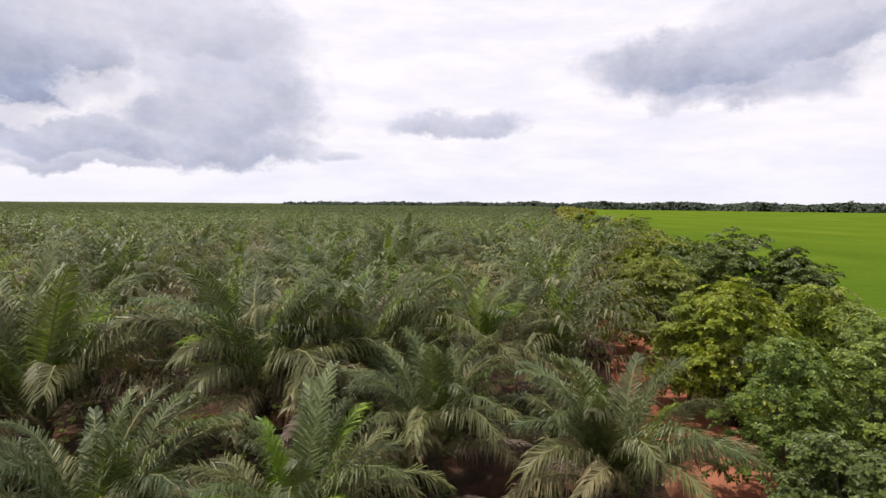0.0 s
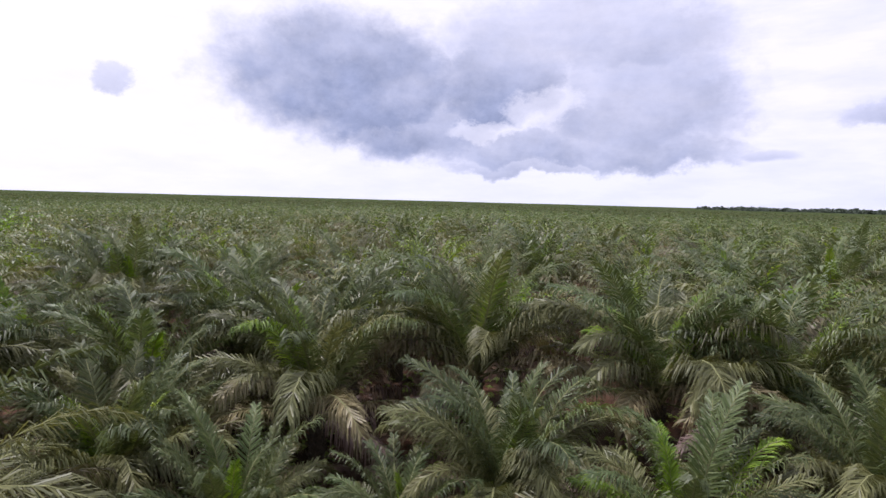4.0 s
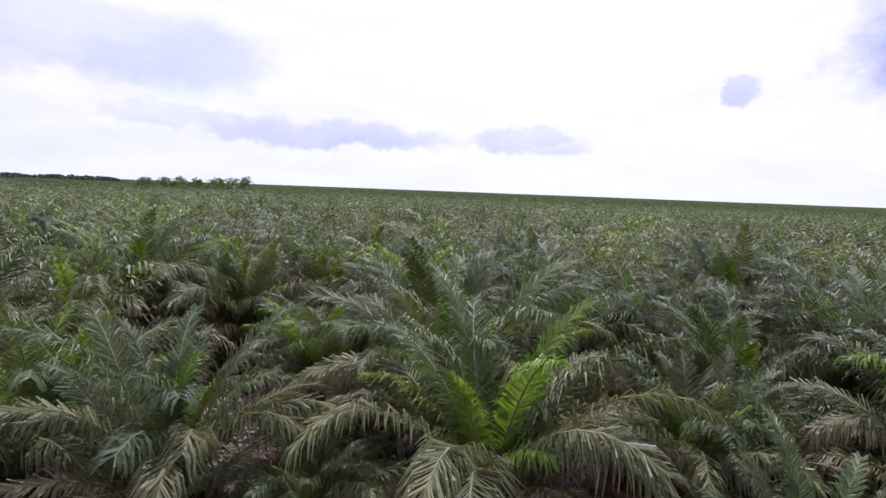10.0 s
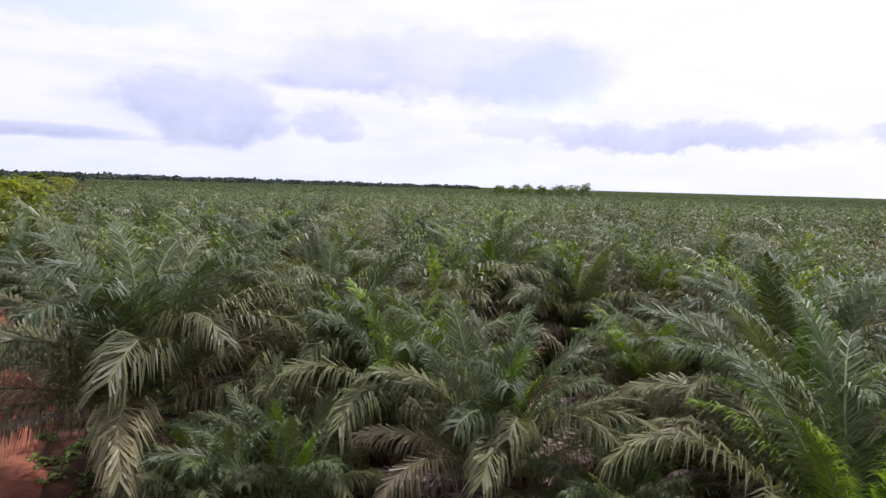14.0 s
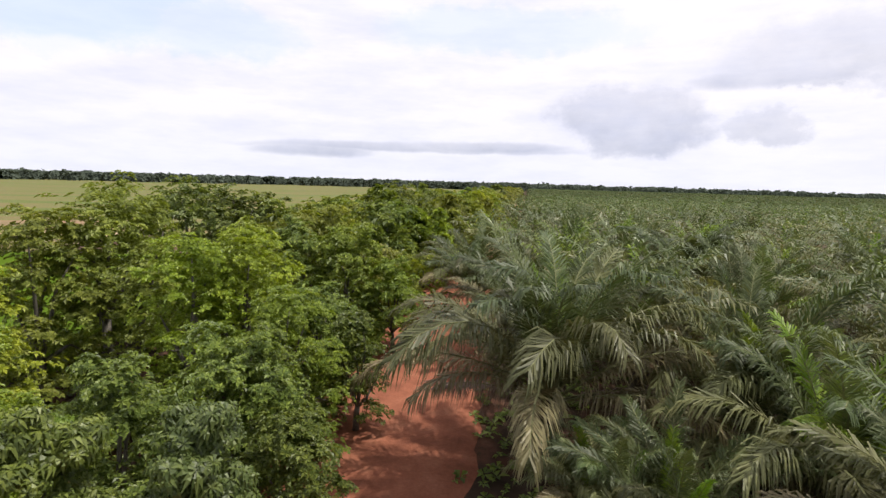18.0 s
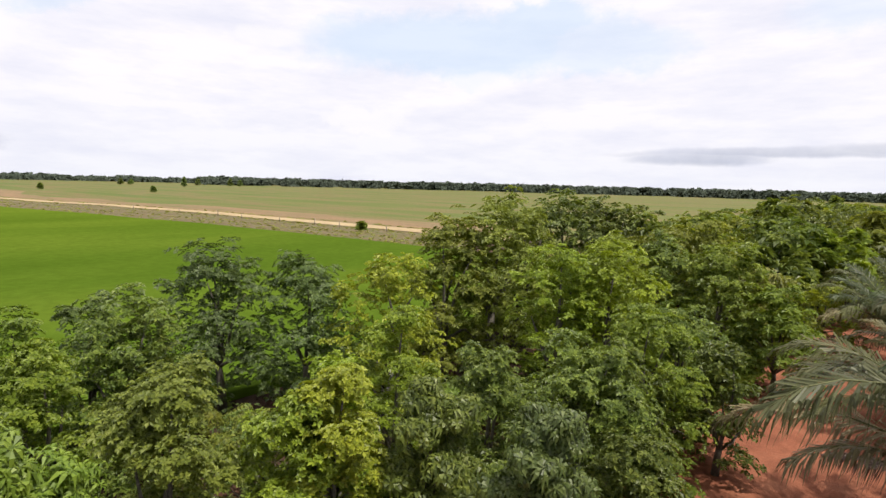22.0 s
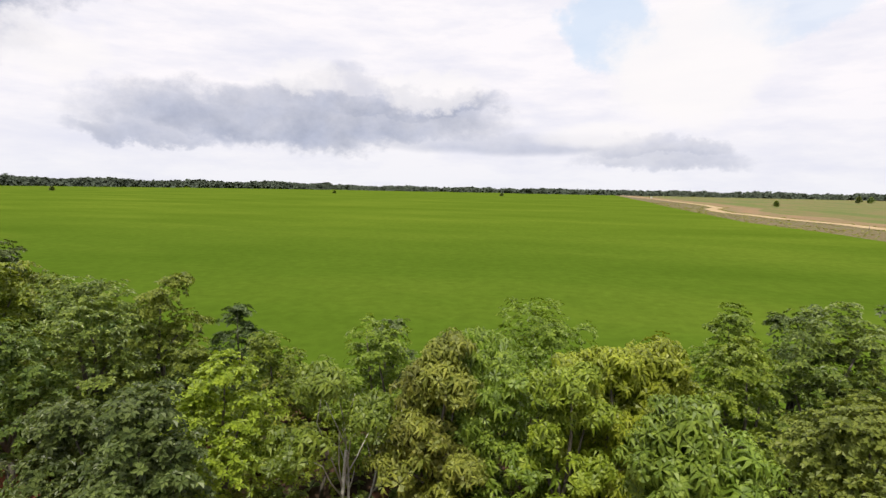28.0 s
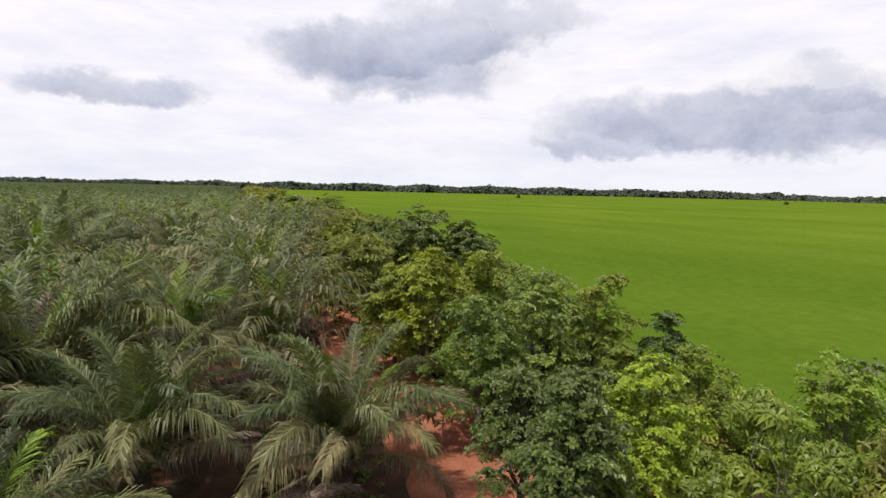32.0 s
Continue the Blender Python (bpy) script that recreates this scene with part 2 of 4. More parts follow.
M_YOUNG = leaf_mat("palm_leaf_young", (0.060, 0.110, 0.010), (0.12, 0.195, 0.016), (0.23, 0.30, 0.03), 0.46, 0.36, gloss=0.3)
M_MID = leaf_mat("palm_leaf", (0.030, 0.045, 0.016), (0.074, 0.100, 0.034), (0.172, 0.196, 0.076), 0.46, 0.26, 0.3, 0.35, 0.32, 0.36)
M_MATURE = leaf_mat("palm_leaf_mature", (0.044, 0.051, 0.019), (0.108, 0.114, 0.044), (0.232, 0.226, 0.098), 0.46, 0.26, 0.32, 0.35, 0.32, 0.36)
M_OLD = leaf_mat("palm_leaf_old", (0.058, 0.051, 0.025), (0.125, 0.108, 0.052), (0.26, 0.215, 0.115), 0.45, 0.2, 0.28, 0.35, 0.28, 0.4)
M_DEAD = leaf_mat("palm_leaf_dead", (0.085, 0.056, 0.050), (0.16, 0.108, 0.094), (0.26, 0.19, 0.16), 0.6, 0.1)
TREE_LEAF = {
    # horizon woods: distance haze is put into this flat grey-green leaf colour
    "far": leaf_mat("leaf_far_woods_hazed", (0.066, 0.082, 0.062), (0.085, 0.105, 0.080), (0.105, 0.125, 0.098), 0.8, 0.1, gloss=0.0, grain=0.2),
    "dark": leaf_mat("leaf_dark_green", (0.036, 0.056, 0.011), (0.099, 0.141, 0.026), (0.245, 0.300, 0.056), 0.45, gloss=0.4),
    "olive": leaf_mat("leaf_olive", (0.058, 0.073, 0.011), (0.140, 0.167, 0.022), (0.291, 0.312, 0.052), 0.55),
    "green": leaf_mat("leaf_green", (0.045, 0.073, 0.008), (0.118, 0.172, 0.017), (0.249, 0.312, 0.041), 0.5),
    "bright": leaf_mat("leaf_bright_green", (0.071, 0.101, 0.009), (0.172, 0.222, 0.016), (0.343, 0.395, 0.041), 0.48),
    "deep": leaf_mat("leaf_deep_green", (0.031, 0.050, 0.013), (0.079, 0.113, 0.027), (0.187, 0.234, 0.067), 0.45),
    "grey": leaf_mat("leaf_blue_green", (0.031, 0.051, 0.014), (0.077, 0.116, 0.030), (0.167, 0.218, 0.073), 0.52),
}


def bark_mat(name, a, b, scale=9.0, bump=0.5):
    m, n, l, p = mat(name)
    co = n.new("ShaderNodeTexCoord")
    ns = noise_tex(n, l, co.outputs["Object"], scale, 7.0, 0.7)
    r = ramp(n, [(0.3, a), (0.7, b)])
    l.new(ns.outputs[0], r.inputs[0])
    l.new(r.outputs[0], p.inputs["Base Color"])
    p.inputs["Roughness"].default_value = 0.85
    bp = n.new("ShaderNodeBump")
    bp.inputs["Strength"].default_value, bp.inputs["Distance"].default_value = bump, 0.03
    l.new(ns.outputs[0], bp.inputs["Height"])
    l.new(bp.outputs[0], p.inputs["Normal"])
    return m


M_RACHIS = bark_mat("frond_stalk", (0.09, 0.10, 0.035), (0.19, 0.19, 0.075), 6.0, 0.1)
M_TRUNK = bark_mat("palm_trunk_bark", (0.03, 0.024, 0.018), (0.10, 0.075, 0.05))
M_BARK = bark_mat("grey_bark", (0.05, 0.042, 0.032), (0.14, 0.125, 0.10), 14.0)
M_PALE = bark_mat("pale_bark", (0.28, 0.26, 0.22), (0.48, 0.46, 0.40), 10.0, 0.2)


def soil_mat(name, stops, scale, fine, bump, rough=0.95, stretch=(1, 1, 1), fine_amount=0.45, gloss=0.15):
    m, n, l, p = mat(name)
    geo = n.new("ShaderNodeNewGeometry")
    mp = n.new("ShaderNodeMapping")
    mp.inputs["Scale"].default_value = stretch
    l.new(geo.outputs["Position"], mp.inputs[0])
    big = noise_tex(n, l, mp.outputs[0], scale, 5.0)
    r = ramp(n, stops)
    l.new(big.outputs[0], r.inputs[0])
    small = noise_tex(n, l, geo.outputs["Position"], fine, 6.0, 0.7)
    r2 = ramp(n, [(0.25, (0.45, 0.45, 0.45)), (0.75, (1.3, 1.3, 1.3))])
    l.new(small.outputs[0], r2.inputs[0])
    l.new(blend(n, l, "MULTIPLY", fine_amount, r.outputs[0], r2.outputs[0]), p.inputs["Base Color"])
    p.inputs["Roughness"].default_value = rough
    p.inputs["Specular IOR Level"].default_value = gloss
    bp = n.new("ShaderNodeBump")
    bp.inputs["Strength"].default_value, bp.inputs["Distance"].default_value = bump, 0.08
    l.new(small.outputs[0], bp.inputs["Height"])
    l.new(bp.outputs[0], p.inputs["Normal"])
    return m


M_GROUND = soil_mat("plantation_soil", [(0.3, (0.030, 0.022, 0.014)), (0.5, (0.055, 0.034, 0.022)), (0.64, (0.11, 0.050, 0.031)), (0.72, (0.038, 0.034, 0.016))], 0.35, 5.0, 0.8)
M_ROAD = soil_mat("red_dirt", [(0.25, (0.16, 0.058, 0.034)), (0.5, (0.26, 0.095, 0.055)), (0.8, (0.35, 0.15, 0.09))], 0.5, 6.0, 0.6)
M_RICE = soil_mat("rice_crop", [(0.3, (0.053, 0.094, 0.009)), (0.5, (0.064, 0.108, 0.011)), (0.7, (0.082, 0.126, 0.014))], 0.02, 0.7, 1.0, 0.8, (1.3, 0.5, 1), 0.4, 0.0)
# the sunlit far part of the rice is put into its colour, paler with x
n_, l_, p_ = M_RICE.node_tree.nodes, M_RICE.node_tree.links, M_RICE.node_tree.nodes["Principled BSDF"]
r_pos, r_sunlit = n_.new("ShaderNodeSeparateXYZ"), n_.new("ShaderNodeMapRange")
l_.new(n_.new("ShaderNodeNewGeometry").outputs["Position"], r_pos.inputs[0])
r_sunlit.interpolation_type = "SMOOTHSTEP"
r_sunlit.inputs["From Min"].default_value, r_sunlit.inputs["From Max"].default_value = 60.0, 210.0
r_sunlit.inputs["To Max"].default_value = 0.8
l_.new(r_pos.outputs["X"], r_sunlit.inputs["Value"])
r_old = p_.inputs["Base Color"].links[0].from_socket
l_.new(blend(n_, l_, "MIX", r_sunlit.outputs[0], r_old, blend(n_, l_, "MULTIPLY", 1.0, r_old, (1.34, 1.22, 1.2))), p_.inputs["Base Color"])
M_PASTURE = soil_mat("dry_pasture", [(0.34, (0.092, 0.125, 0.026)), (0.46, (0.120, 0.138, 0.036)), (0.53, (0.165, 0.130, 0.055)), (0.59, (0.128, 0.138, 0.040)), (0.68, (0.095, 0.130, 0.027))], 0.012, 0.8, 0.8, 0.95, (0.45, 2.2, 1), 0.6)
M_STUBBLE = soil_mat("brown_stubble", [(0.3, (0.13, 0.135, 0.045)), (0.46, (0.20, 0.145, 0.075)), (0.6, (0.25, 0.16, 0.09)), (0.72, (0.17, 0.16, 0.06))], 0.06, 0.9, 0.8, 0.95, (0.3, 1.6, 1), 0.6)
M_TAN = soil_mat("tan_dirt", [(0.3, (0.32, 0.235, 0.13)), (0.7, (0.44, 0.34, 0.20))], 0.1, 3.0, 0.5)
M_VERGE = soil_mat("dry_verge", [(0.3, (0.095, 0.085, 0.036)), (0.5, (0.150, 0.115, 0.062)), (0.7, (0.085, 0.110, 0.030))], 0.25, 2.0, 0.9)

M_CANOPY = soil_mat("palm_canopy_leaves", [(0.3, (0.022, 0.032, 0.013)), (0.5, (0.048, 0.062, 0.026)), (0.7, (0.082, 0.10, 0.044))], 0.12, 0.9, 1.0, 0.9, (1, 1, 1), 0.6, 0.0)


# ---- builders ----
def mesh_of(name, verts, faces, mats, index=None, smooth=False):
    me = bpy.data.meshes.new(name)
    me.from_pydata(verts if isinstance(verts, list) else verts.tolist(), [], faces if isinstance(faces, list) else faces.tolist())
    for m in mats:
        me.materials.append(m)
    if index is not None:
        me.polygons.foreach_set("material_index", np.asarray(index, dtype=np.int32))
    if smooth:
        me.polygons.foreach_set("use_smooth", np.ones(len(me.polygons), dtype=bool))
    me.update()
    return me


def part(name, me, parent, m=None, label=""):
    """Links a mesh as one object under a thing or a part."""
    ob = new(name, me)
    ob.parent = parent
    if m is not None:
        ob.matrix_basis = m
    if label:
        ob["label"] = label
    return ob


def thing(name, m, label, category, group=""):
    ob = new(name)
    ob.empty_display_size = 0.3
    ob.matrix_basis = m
    return tagged(ob, label, category, group)


def tube(points, radii, sides=6):
    """A tapered tube along points: vertices and faces."""
    vs, fs = [], []
    for i, (p, r) in enumerate(zip(points, radii)):
        d = (points[min(i + 1, len(points) - 1)] - points[max(i - 1, 0)]).normalized()
        a = d.orthogonal().normalized()
        b = d.cross(a)
        for k in range(sides):
            t = 2 * math.pi * k / sides
            vs.append(tuple(p + a * (r * math.cos(t)) + b * (r * math.sin(t))))
    for i in range(len(points) - 1):
        for k in range(sides):
            k2 = (k + 1) % sides
            fs.append((i * sides + k, i * sides + k2, (i + 1) * sides + k2, (i + 1) * sides + k))
    fs.append(tuple(range(sides))[::-1])
    fs.append(tuple(range((len(points) - 1) * sides, len(points) * sides)))
    return vs, fs


def frond(rng, length, rise, bend, pairs, fat, segs=8, sides=3, limp=0.3, plain=False):
    """An oil palm frond that leaves its heart along +x: an arched stalk and two ragged rows of leaflets.
    Returns vertices, faces, and for each face whether it is stalk (1) or leaflet (0)."""
    pts, p, el, tw = [Vector((0, 0, 0))], Vector((0, 0, 0)), radians(rise), rng.uniform(-0.3, 0.3)
    for i in range(segs):
        s = (i + 0.5) / segs
        az = tw * s
        p = p + Vector((math.cos(el) * math.cos(az), math.cos(el) * math.sin(az), math.sin(el))) * (length / segs)
        pts.append(p)
        el -= radians(bend) / segs * (0.25 + 2.25 * s * s)
    vs, fs = tube(pts, [0.055 * (1 - 0.85 * i / segs) * min(fat, 1.5) for i in range(segs + 1)], max(sides, 3))
    if sides < 3:
        vs, fs = [], []
    kind = [1] * len(fs)
    for i in range(pairs):
        s = 0.17 + 0.83 * (i + rng.uniform(-0.25, 0.25)) / pairs
        s = min(max(s, 0.15), 0.999)
        j = min(int(s * segs), segs - 1)
        f = s * segs - j
        base = pts[j].lerp(pts[j + 1], f)
        tan = (pts[j + 1] - pts[j]).normalized()
        side = Vector((-tan.y, tan.x, 0)).normalized() if abs(tan.z) < 0.99 else Vector((0, 1, 0))
        up = side.cross(tan) * -1
        if up.z < 0:
            up = -up
        u = (s - 0.17) / 0.83
        size = (0.5 + 0.75 * math.sin(math.pi * min(1, 0.16 + 0.72 * u))) * (1.0 - 0.3 * u * u) * length / 5.9
        for sgn in (-1, 1):
            ln = size * rng.uniform(0.8, 1.15)
            lean = radians(60 - 30 * u + rng.uniform(-9, 9))
            lift = radians(rng.choice((26, 10, -4)) + rng.uniform(-8, 8))
            d = tan * math.cos(lean) + (side * (sgn * math.cos(lift)) + up * math.sin(lift)) * math.sin(lean)
            droop = limp * ln * rng.uniform(0.8, 1.5)
            wv = (d.cross(up).normalized() + up * rng.uniform(-0.3, 0.7)).normalized() * (0.022 * fat)
            m = base + d * (0.46 * ln) - Vector((0, 0, 0.12 * droop))
            tip = base + d * (0.98 * ln / (1 + 0.4 * limp)) - Vector((0, 0, droop))
            k = len(vs)
            if plain:
                vs += [tuple(base + wv * 0.5), tuple(m + wv), tuple(tip), tuple(m - wv)]
                fs += [(k, k + 1, k + 2, k + 3)]
                kind += [0]
                continue
            m = base + d * (0.55 * ln) - Vector((0, 0, 0.22 * droop))
            vs += [tuple(base + wv * 0.6), tuple(base - wv * 0.6), tuple(m + wv), tuple(m - wv), tuple(tip)]
            fs += [(k + 1, k, k + 2, k + 3), (k + 3, k + 2, k + 4)]
            kind += [0] * 2
    return vs, fs, kind


AGES = {  # rise at the heart, droop along it, length, leaf material, slackness of the leaflets
    "young": ((76, 88), (20, 55), (4.6, 5.6), M_YOUNG, 0.35),
    "fresh": ((60, 82), (55, 105), (5.4, 6.8), M_YOUNG, 0.38),
    "upper": ((64, 86), (50, 105), (6.1, 7.4), M_MID, 0.38),
    "spread": ((48, 70), (80, 125), (6.4, 7.6), M_MATURE, 0.44),
    "low": ((22, 50), (62, 105), (6.0, 7.2), M_OLD, 0.5),
    "dead": ((0, 22), (30, 60), (4.6, 5.6), M_DEAD, 0.9),
}
MIX = ["young"] * 2 + ["upper"] * 15 + ["spread"] * 14 + ["low"] * 8


def frond_mesh(age, rng, pairs, fat, segs=8, stem=M_RACHIS):
    (r0, r1), (b0, b1), (l0, l1), leaf, limp = AGES[age]
    vs, fs, kind = frond(rng, rng.uniform(l0, l1), rng.uniform(r0, r1), rng.uniform(b0, b1), pairs, fat, segs, 3, limp, False)
    return mesh_of("frond", vs, fs, [leaf, stem], kind)


def palm_trunk(rng, high):
    """A short trunk clad in cut leaf bases that stand out in a spiral."""
    vs, fs = tube([Vector((0, 0, -0.1)), Vector((0, 0, 0.3)), Vector((0.03, 0, high * 0.6)), Vector((0.02, 0.02, high)), Vector((0, 0, high + 0.35))],
                  [0.48, 0.36, 0.33, 0.36, 0.16], 9)
    for i in range(int(high * 16)):
        z, a = 0.25 + i / 16 * 0.92, i * 2.39996
        c, s = math.cos(a), math.sin(a)
        r = 0.33
        k = len(vs)
        for (rr, zz, hw) in ((r - 0.05, z - 0.10, 0.11), (r + 0.16, z + 0.16, 0.06)):
            for q in (-1, 1):
                vs += [(c * rr - s * hw * q, s * rr + c * hw * q, zz - 0.04), (c * (rr - 0.02) - s * hw * q, s * (rr - 0.02) + c * hw * q, zz + 0.05)]
        fs += [(k, k + 2, k + 6, k + 4), (k + 1, k + 5, k + 7, k + 3), (k, k + 4, k + 5, k + 1), (k + 2, k + 3, k + 7, k + 6), (k + 4, k + 6, k + 7, k + 5)]
    return mesh_of("trunk", vs, fs, [M_TRUNK], None)


R = random.Random(7)
NEAR_FRONDS = {age: [frond_mesh(age, R, 112, 1.16, 9) for _ in range(8)] for age in AGES}
TRUNKS = [palm_trunk(R, h) for h in (1.2, 1.7, 2.3)]

BARE_TRUNKS = [mesh_of("trunk", *tube([Vector((0, 0, -0.1)), Vector((0, 0, 0.3)), Vector((0.02, 0.02, h)), Vector((0, 0, h + 0.3))], [0.5, 0.42, 0.44, 0.2], 7), [M_TRUNK]) for h in (1.2, 1.7, 2.3)]


CROWN_SLOTS = ("young", "upper", "spread", "low", "dead", "fresh")


def crown_arrays(rng, count, pairs, fat, segs, plain=True, sides=3, fresh=0.0, dead=0.06):
    """A whole crown as one set of vertices, faces and materials, for palms farther off."""
    V, F, K = [], [], []
    for i in range(count):
        age = MIX[min(int((i + (0 if count > 20 else 0.7)) * len(MIX) / count), len(MIX) - 1)]
        if count < 20 and age == "low":
            age = "spread"
        if count < 20 and age == "spread" and i % 2:
            age = "upper"
        if age == "low" and rng.random() < dead * 4:
            age = "dead"
        if age == "upper" and rng.random() < fresh:
            age = "fresh"
        (r0, r1), (b0, b1), (l0, l1), leaf, limp = AGES[age]
        vs, fs, kind = frond(rng, rng.uniform(l0, l1), rng.uniform(r0, r1), rng.uniform(b0, b1), pairs, fat, segs, sides, limp, plain)
        a = i * 2.39996 + rng.uniform(-0.3, 0.3)
        c, s = math.cos(a), math.sin(a)
        k = len(V)
        V += [(c * x - s * y, s * x + c * y, z) for x, y, z in vs]
        F += [tuple(j + k for j in f) for f in fs]
        slot = CROWN_SLOTS.index(age)
        K += [6 if q else slot for q in kind]
    return V, F, K


CROWN_MATS = [M_YOUNG, M_MID, M_MATURE, M_OLD, M_DEAD, M_YOUNG, M_RACHIS]
MID_CROWNS, BACK_CROWNS = [], []
for n in range(9):
    extra = (0, 0, 0, 0.12, 0, 0.25, 0, 0, 0.6)[n], (0.02, 0.08, 0.05)[n % 3]
    v_, f_, k_ = crown_arrays(R, 40, 26, 2.5, 6, True, 2, *extra)
    MID_CROWNS.append(mesh_of("crown", v_, f_, CROWN_MATS, k_))
    v_, f_, k_ = crown_arrays(R, 32, 12, 4.2, 4, True, 2, *extra)
    BACK_CROWNS.append(mesh_of("crown", v_, f_, CROWN_MATS, k_))

LOOKS = [
    "green oil palm with arching feathery fronds on red soil",
    "oil palm with dense dark green fronds and short trunk",
    "oil palm with olive drooping lower fronds over red soil",
    "oil palm with bright young spear leaves above dark fronds"]


def near_palm(x, y, rng, bright=0, dead=0, size=1.0):
    k = rng.randrange(3)
    high = (1.2, 1.7, 2.3)[k]
    look_ = 3 if bright else rng.randrange(3)
    palm = thing("oil_palm", pose(x, y, 0, 0, 0, rng.uniform(0, 360)) @ Matrix.Scale(size, 4), LOOKS[look_], "palm tree", "oil palms of the plantation")
    part("trunk", TRUNKS[k], palm)
    ages = list(MIX) + ["dead"] * (1 + dead)
    for i in range(min(bright * 2, 14)):
        ages[(2 + i * 2) % 28] = "fresh"
    for i, age in enumerate(ages):
        a = i * 137.508 + rng.uniform(-14, 14)
        s = rng.uniform(0.88, 1.1)
        m = pose(0, 0, high + 0.1 + rng.uniform(-0.15, 0.2)) @ pose(0, 0, 0, rng.uniform(-16, 16), rng.uniform(-7, 7), a) @ pose(0.12, 0, 0) @ Matrix.Scale(s, 4)
        part("frond", rng.choice(NEAR_FRONDS[age]), palm, m)
    return palm


def mid_palm(x, y, rng, size=1.0):
    k = rng.randrange(3)
    palm = thing("oil_palm", pose(x, y, 0, rng.uniform(-3, 3), rng.uniform(-3, 3), rng.uniform(0, 360)) @ Matrix.Scale(size, 4),
                 LOOKS[rng.randrange(3)], "palm tree", "oil palms of the plantation")
    part("trunk", BARE_TRUNKS[k], palm)
    part("crown", rng.choice(MID_CROWNS if math.hypot(x, y) < 72 else BACK_CROWNS), palm, pose(0, 0, (1.2, 1.7, 2.3)[k] + 0.1))
    return palm


# ---- leaf clusters for broadleaved trees ----
def rosette(rng, count, length, width, droop, fold=0.12):
    """Leaves that spread from the tip of a twig; the twig points along +z. Each leaf has four corners and a fold."""
    V = []
    for i in range(count):
        a = 2 * math.pi * i / count + rng.uniform(-0.3, 0.3)
        l, e = length * rng.uniform(0.75, 1.15), radians(rng.uniform(-4, 34))
        d = Vector((math.cos(a) * math.cos(e), math.sin(a) * math.cos(e), math.sin(e)))
        s = Vector((-math.sin(a), math.cos(a), 0)) * (width * l)
        mid = d * (0.55 * l) + Vector((0, 0, -droop * l * 0.25))
        tip = d * l + Vector((0, 0, -droop * l))
        V += [d * (0.06 * l), mid + s + Vector((0, 0, fold * l)), tip, mid - s + Vector((0, 0, fold * l))]
    return np.array([tuple(v) for v in V])


def ball_dirs(rng_np, n):
    v = rng_np.normal(size=(n, 3))
    return v / np.linalg.norm(v, axis=1)[:, None]


def place_rosettes(rng_np, templates, pos, out, size):
    """Rosettes at pos that face out; returns vertices and faces of all leaves."""
    VS, FS, base = [], [], 0
    n = len(pos)
    which = rng_np.integers(0, len(templates), n)
    spin = rng_np.uniform(0, 2 * math.pi, n)
    z = out / np.linalg.norm(out, axis=1)[:, None]
    ref = np.where(np.abs(z[:, 2:3]) < 0.9, np.array([[0, 0, 1.0]]), np.array([[1.0, 0, 0]]))
    x = np.cross(ref, z)
    x /= np.linalg.norm(x, axis=1)[:, None]
    y = np.cross(z, x)
    cx, sx = np.cos(spin)[:, None], np.sin(spin)[:, None]
    x, y = x * cx + y * sx, y * cx - x * sx
    for k, tm in enumerate(templates):
        i = np.where(which == k)[0]
        if not len(i):
            continue
        v = (tm[None, :, 0:1] * x[i][:, None] + tm[None, :, 1:2] * y[i][:, None] + tm[None, :, 2:3] * z[i][:, None]) * size[i][:, None, None] + pos[i][:, None]
        v = v.reshape(-1, 3)
        f = np.arange(len(v)).reshape(-1, 4) + base
        base += len(v)
        VS.append(v)
        FS.append(f)
    return np.concatenate(VS), np.concatenate(FS)


ROS = {
    "palmate": [rosette(R, 9, 0.44, 0.125, 0.7) for _ in range(5)],
    "oval": [rosette(R, 6, 0.255, 0.25, 0.3) for _ in range(5)],
    "small": [rosette(R, 6, 0.22, 0.27, 0.2) for _ in range(5)],
    "far": [rosette(R, 5, 0.95, 0.30, 0.25) for _ in range(4)],
    "coarse": [rosette(R, 6, 0.42, 0.22, 0.3) for _ in range(4)],
}


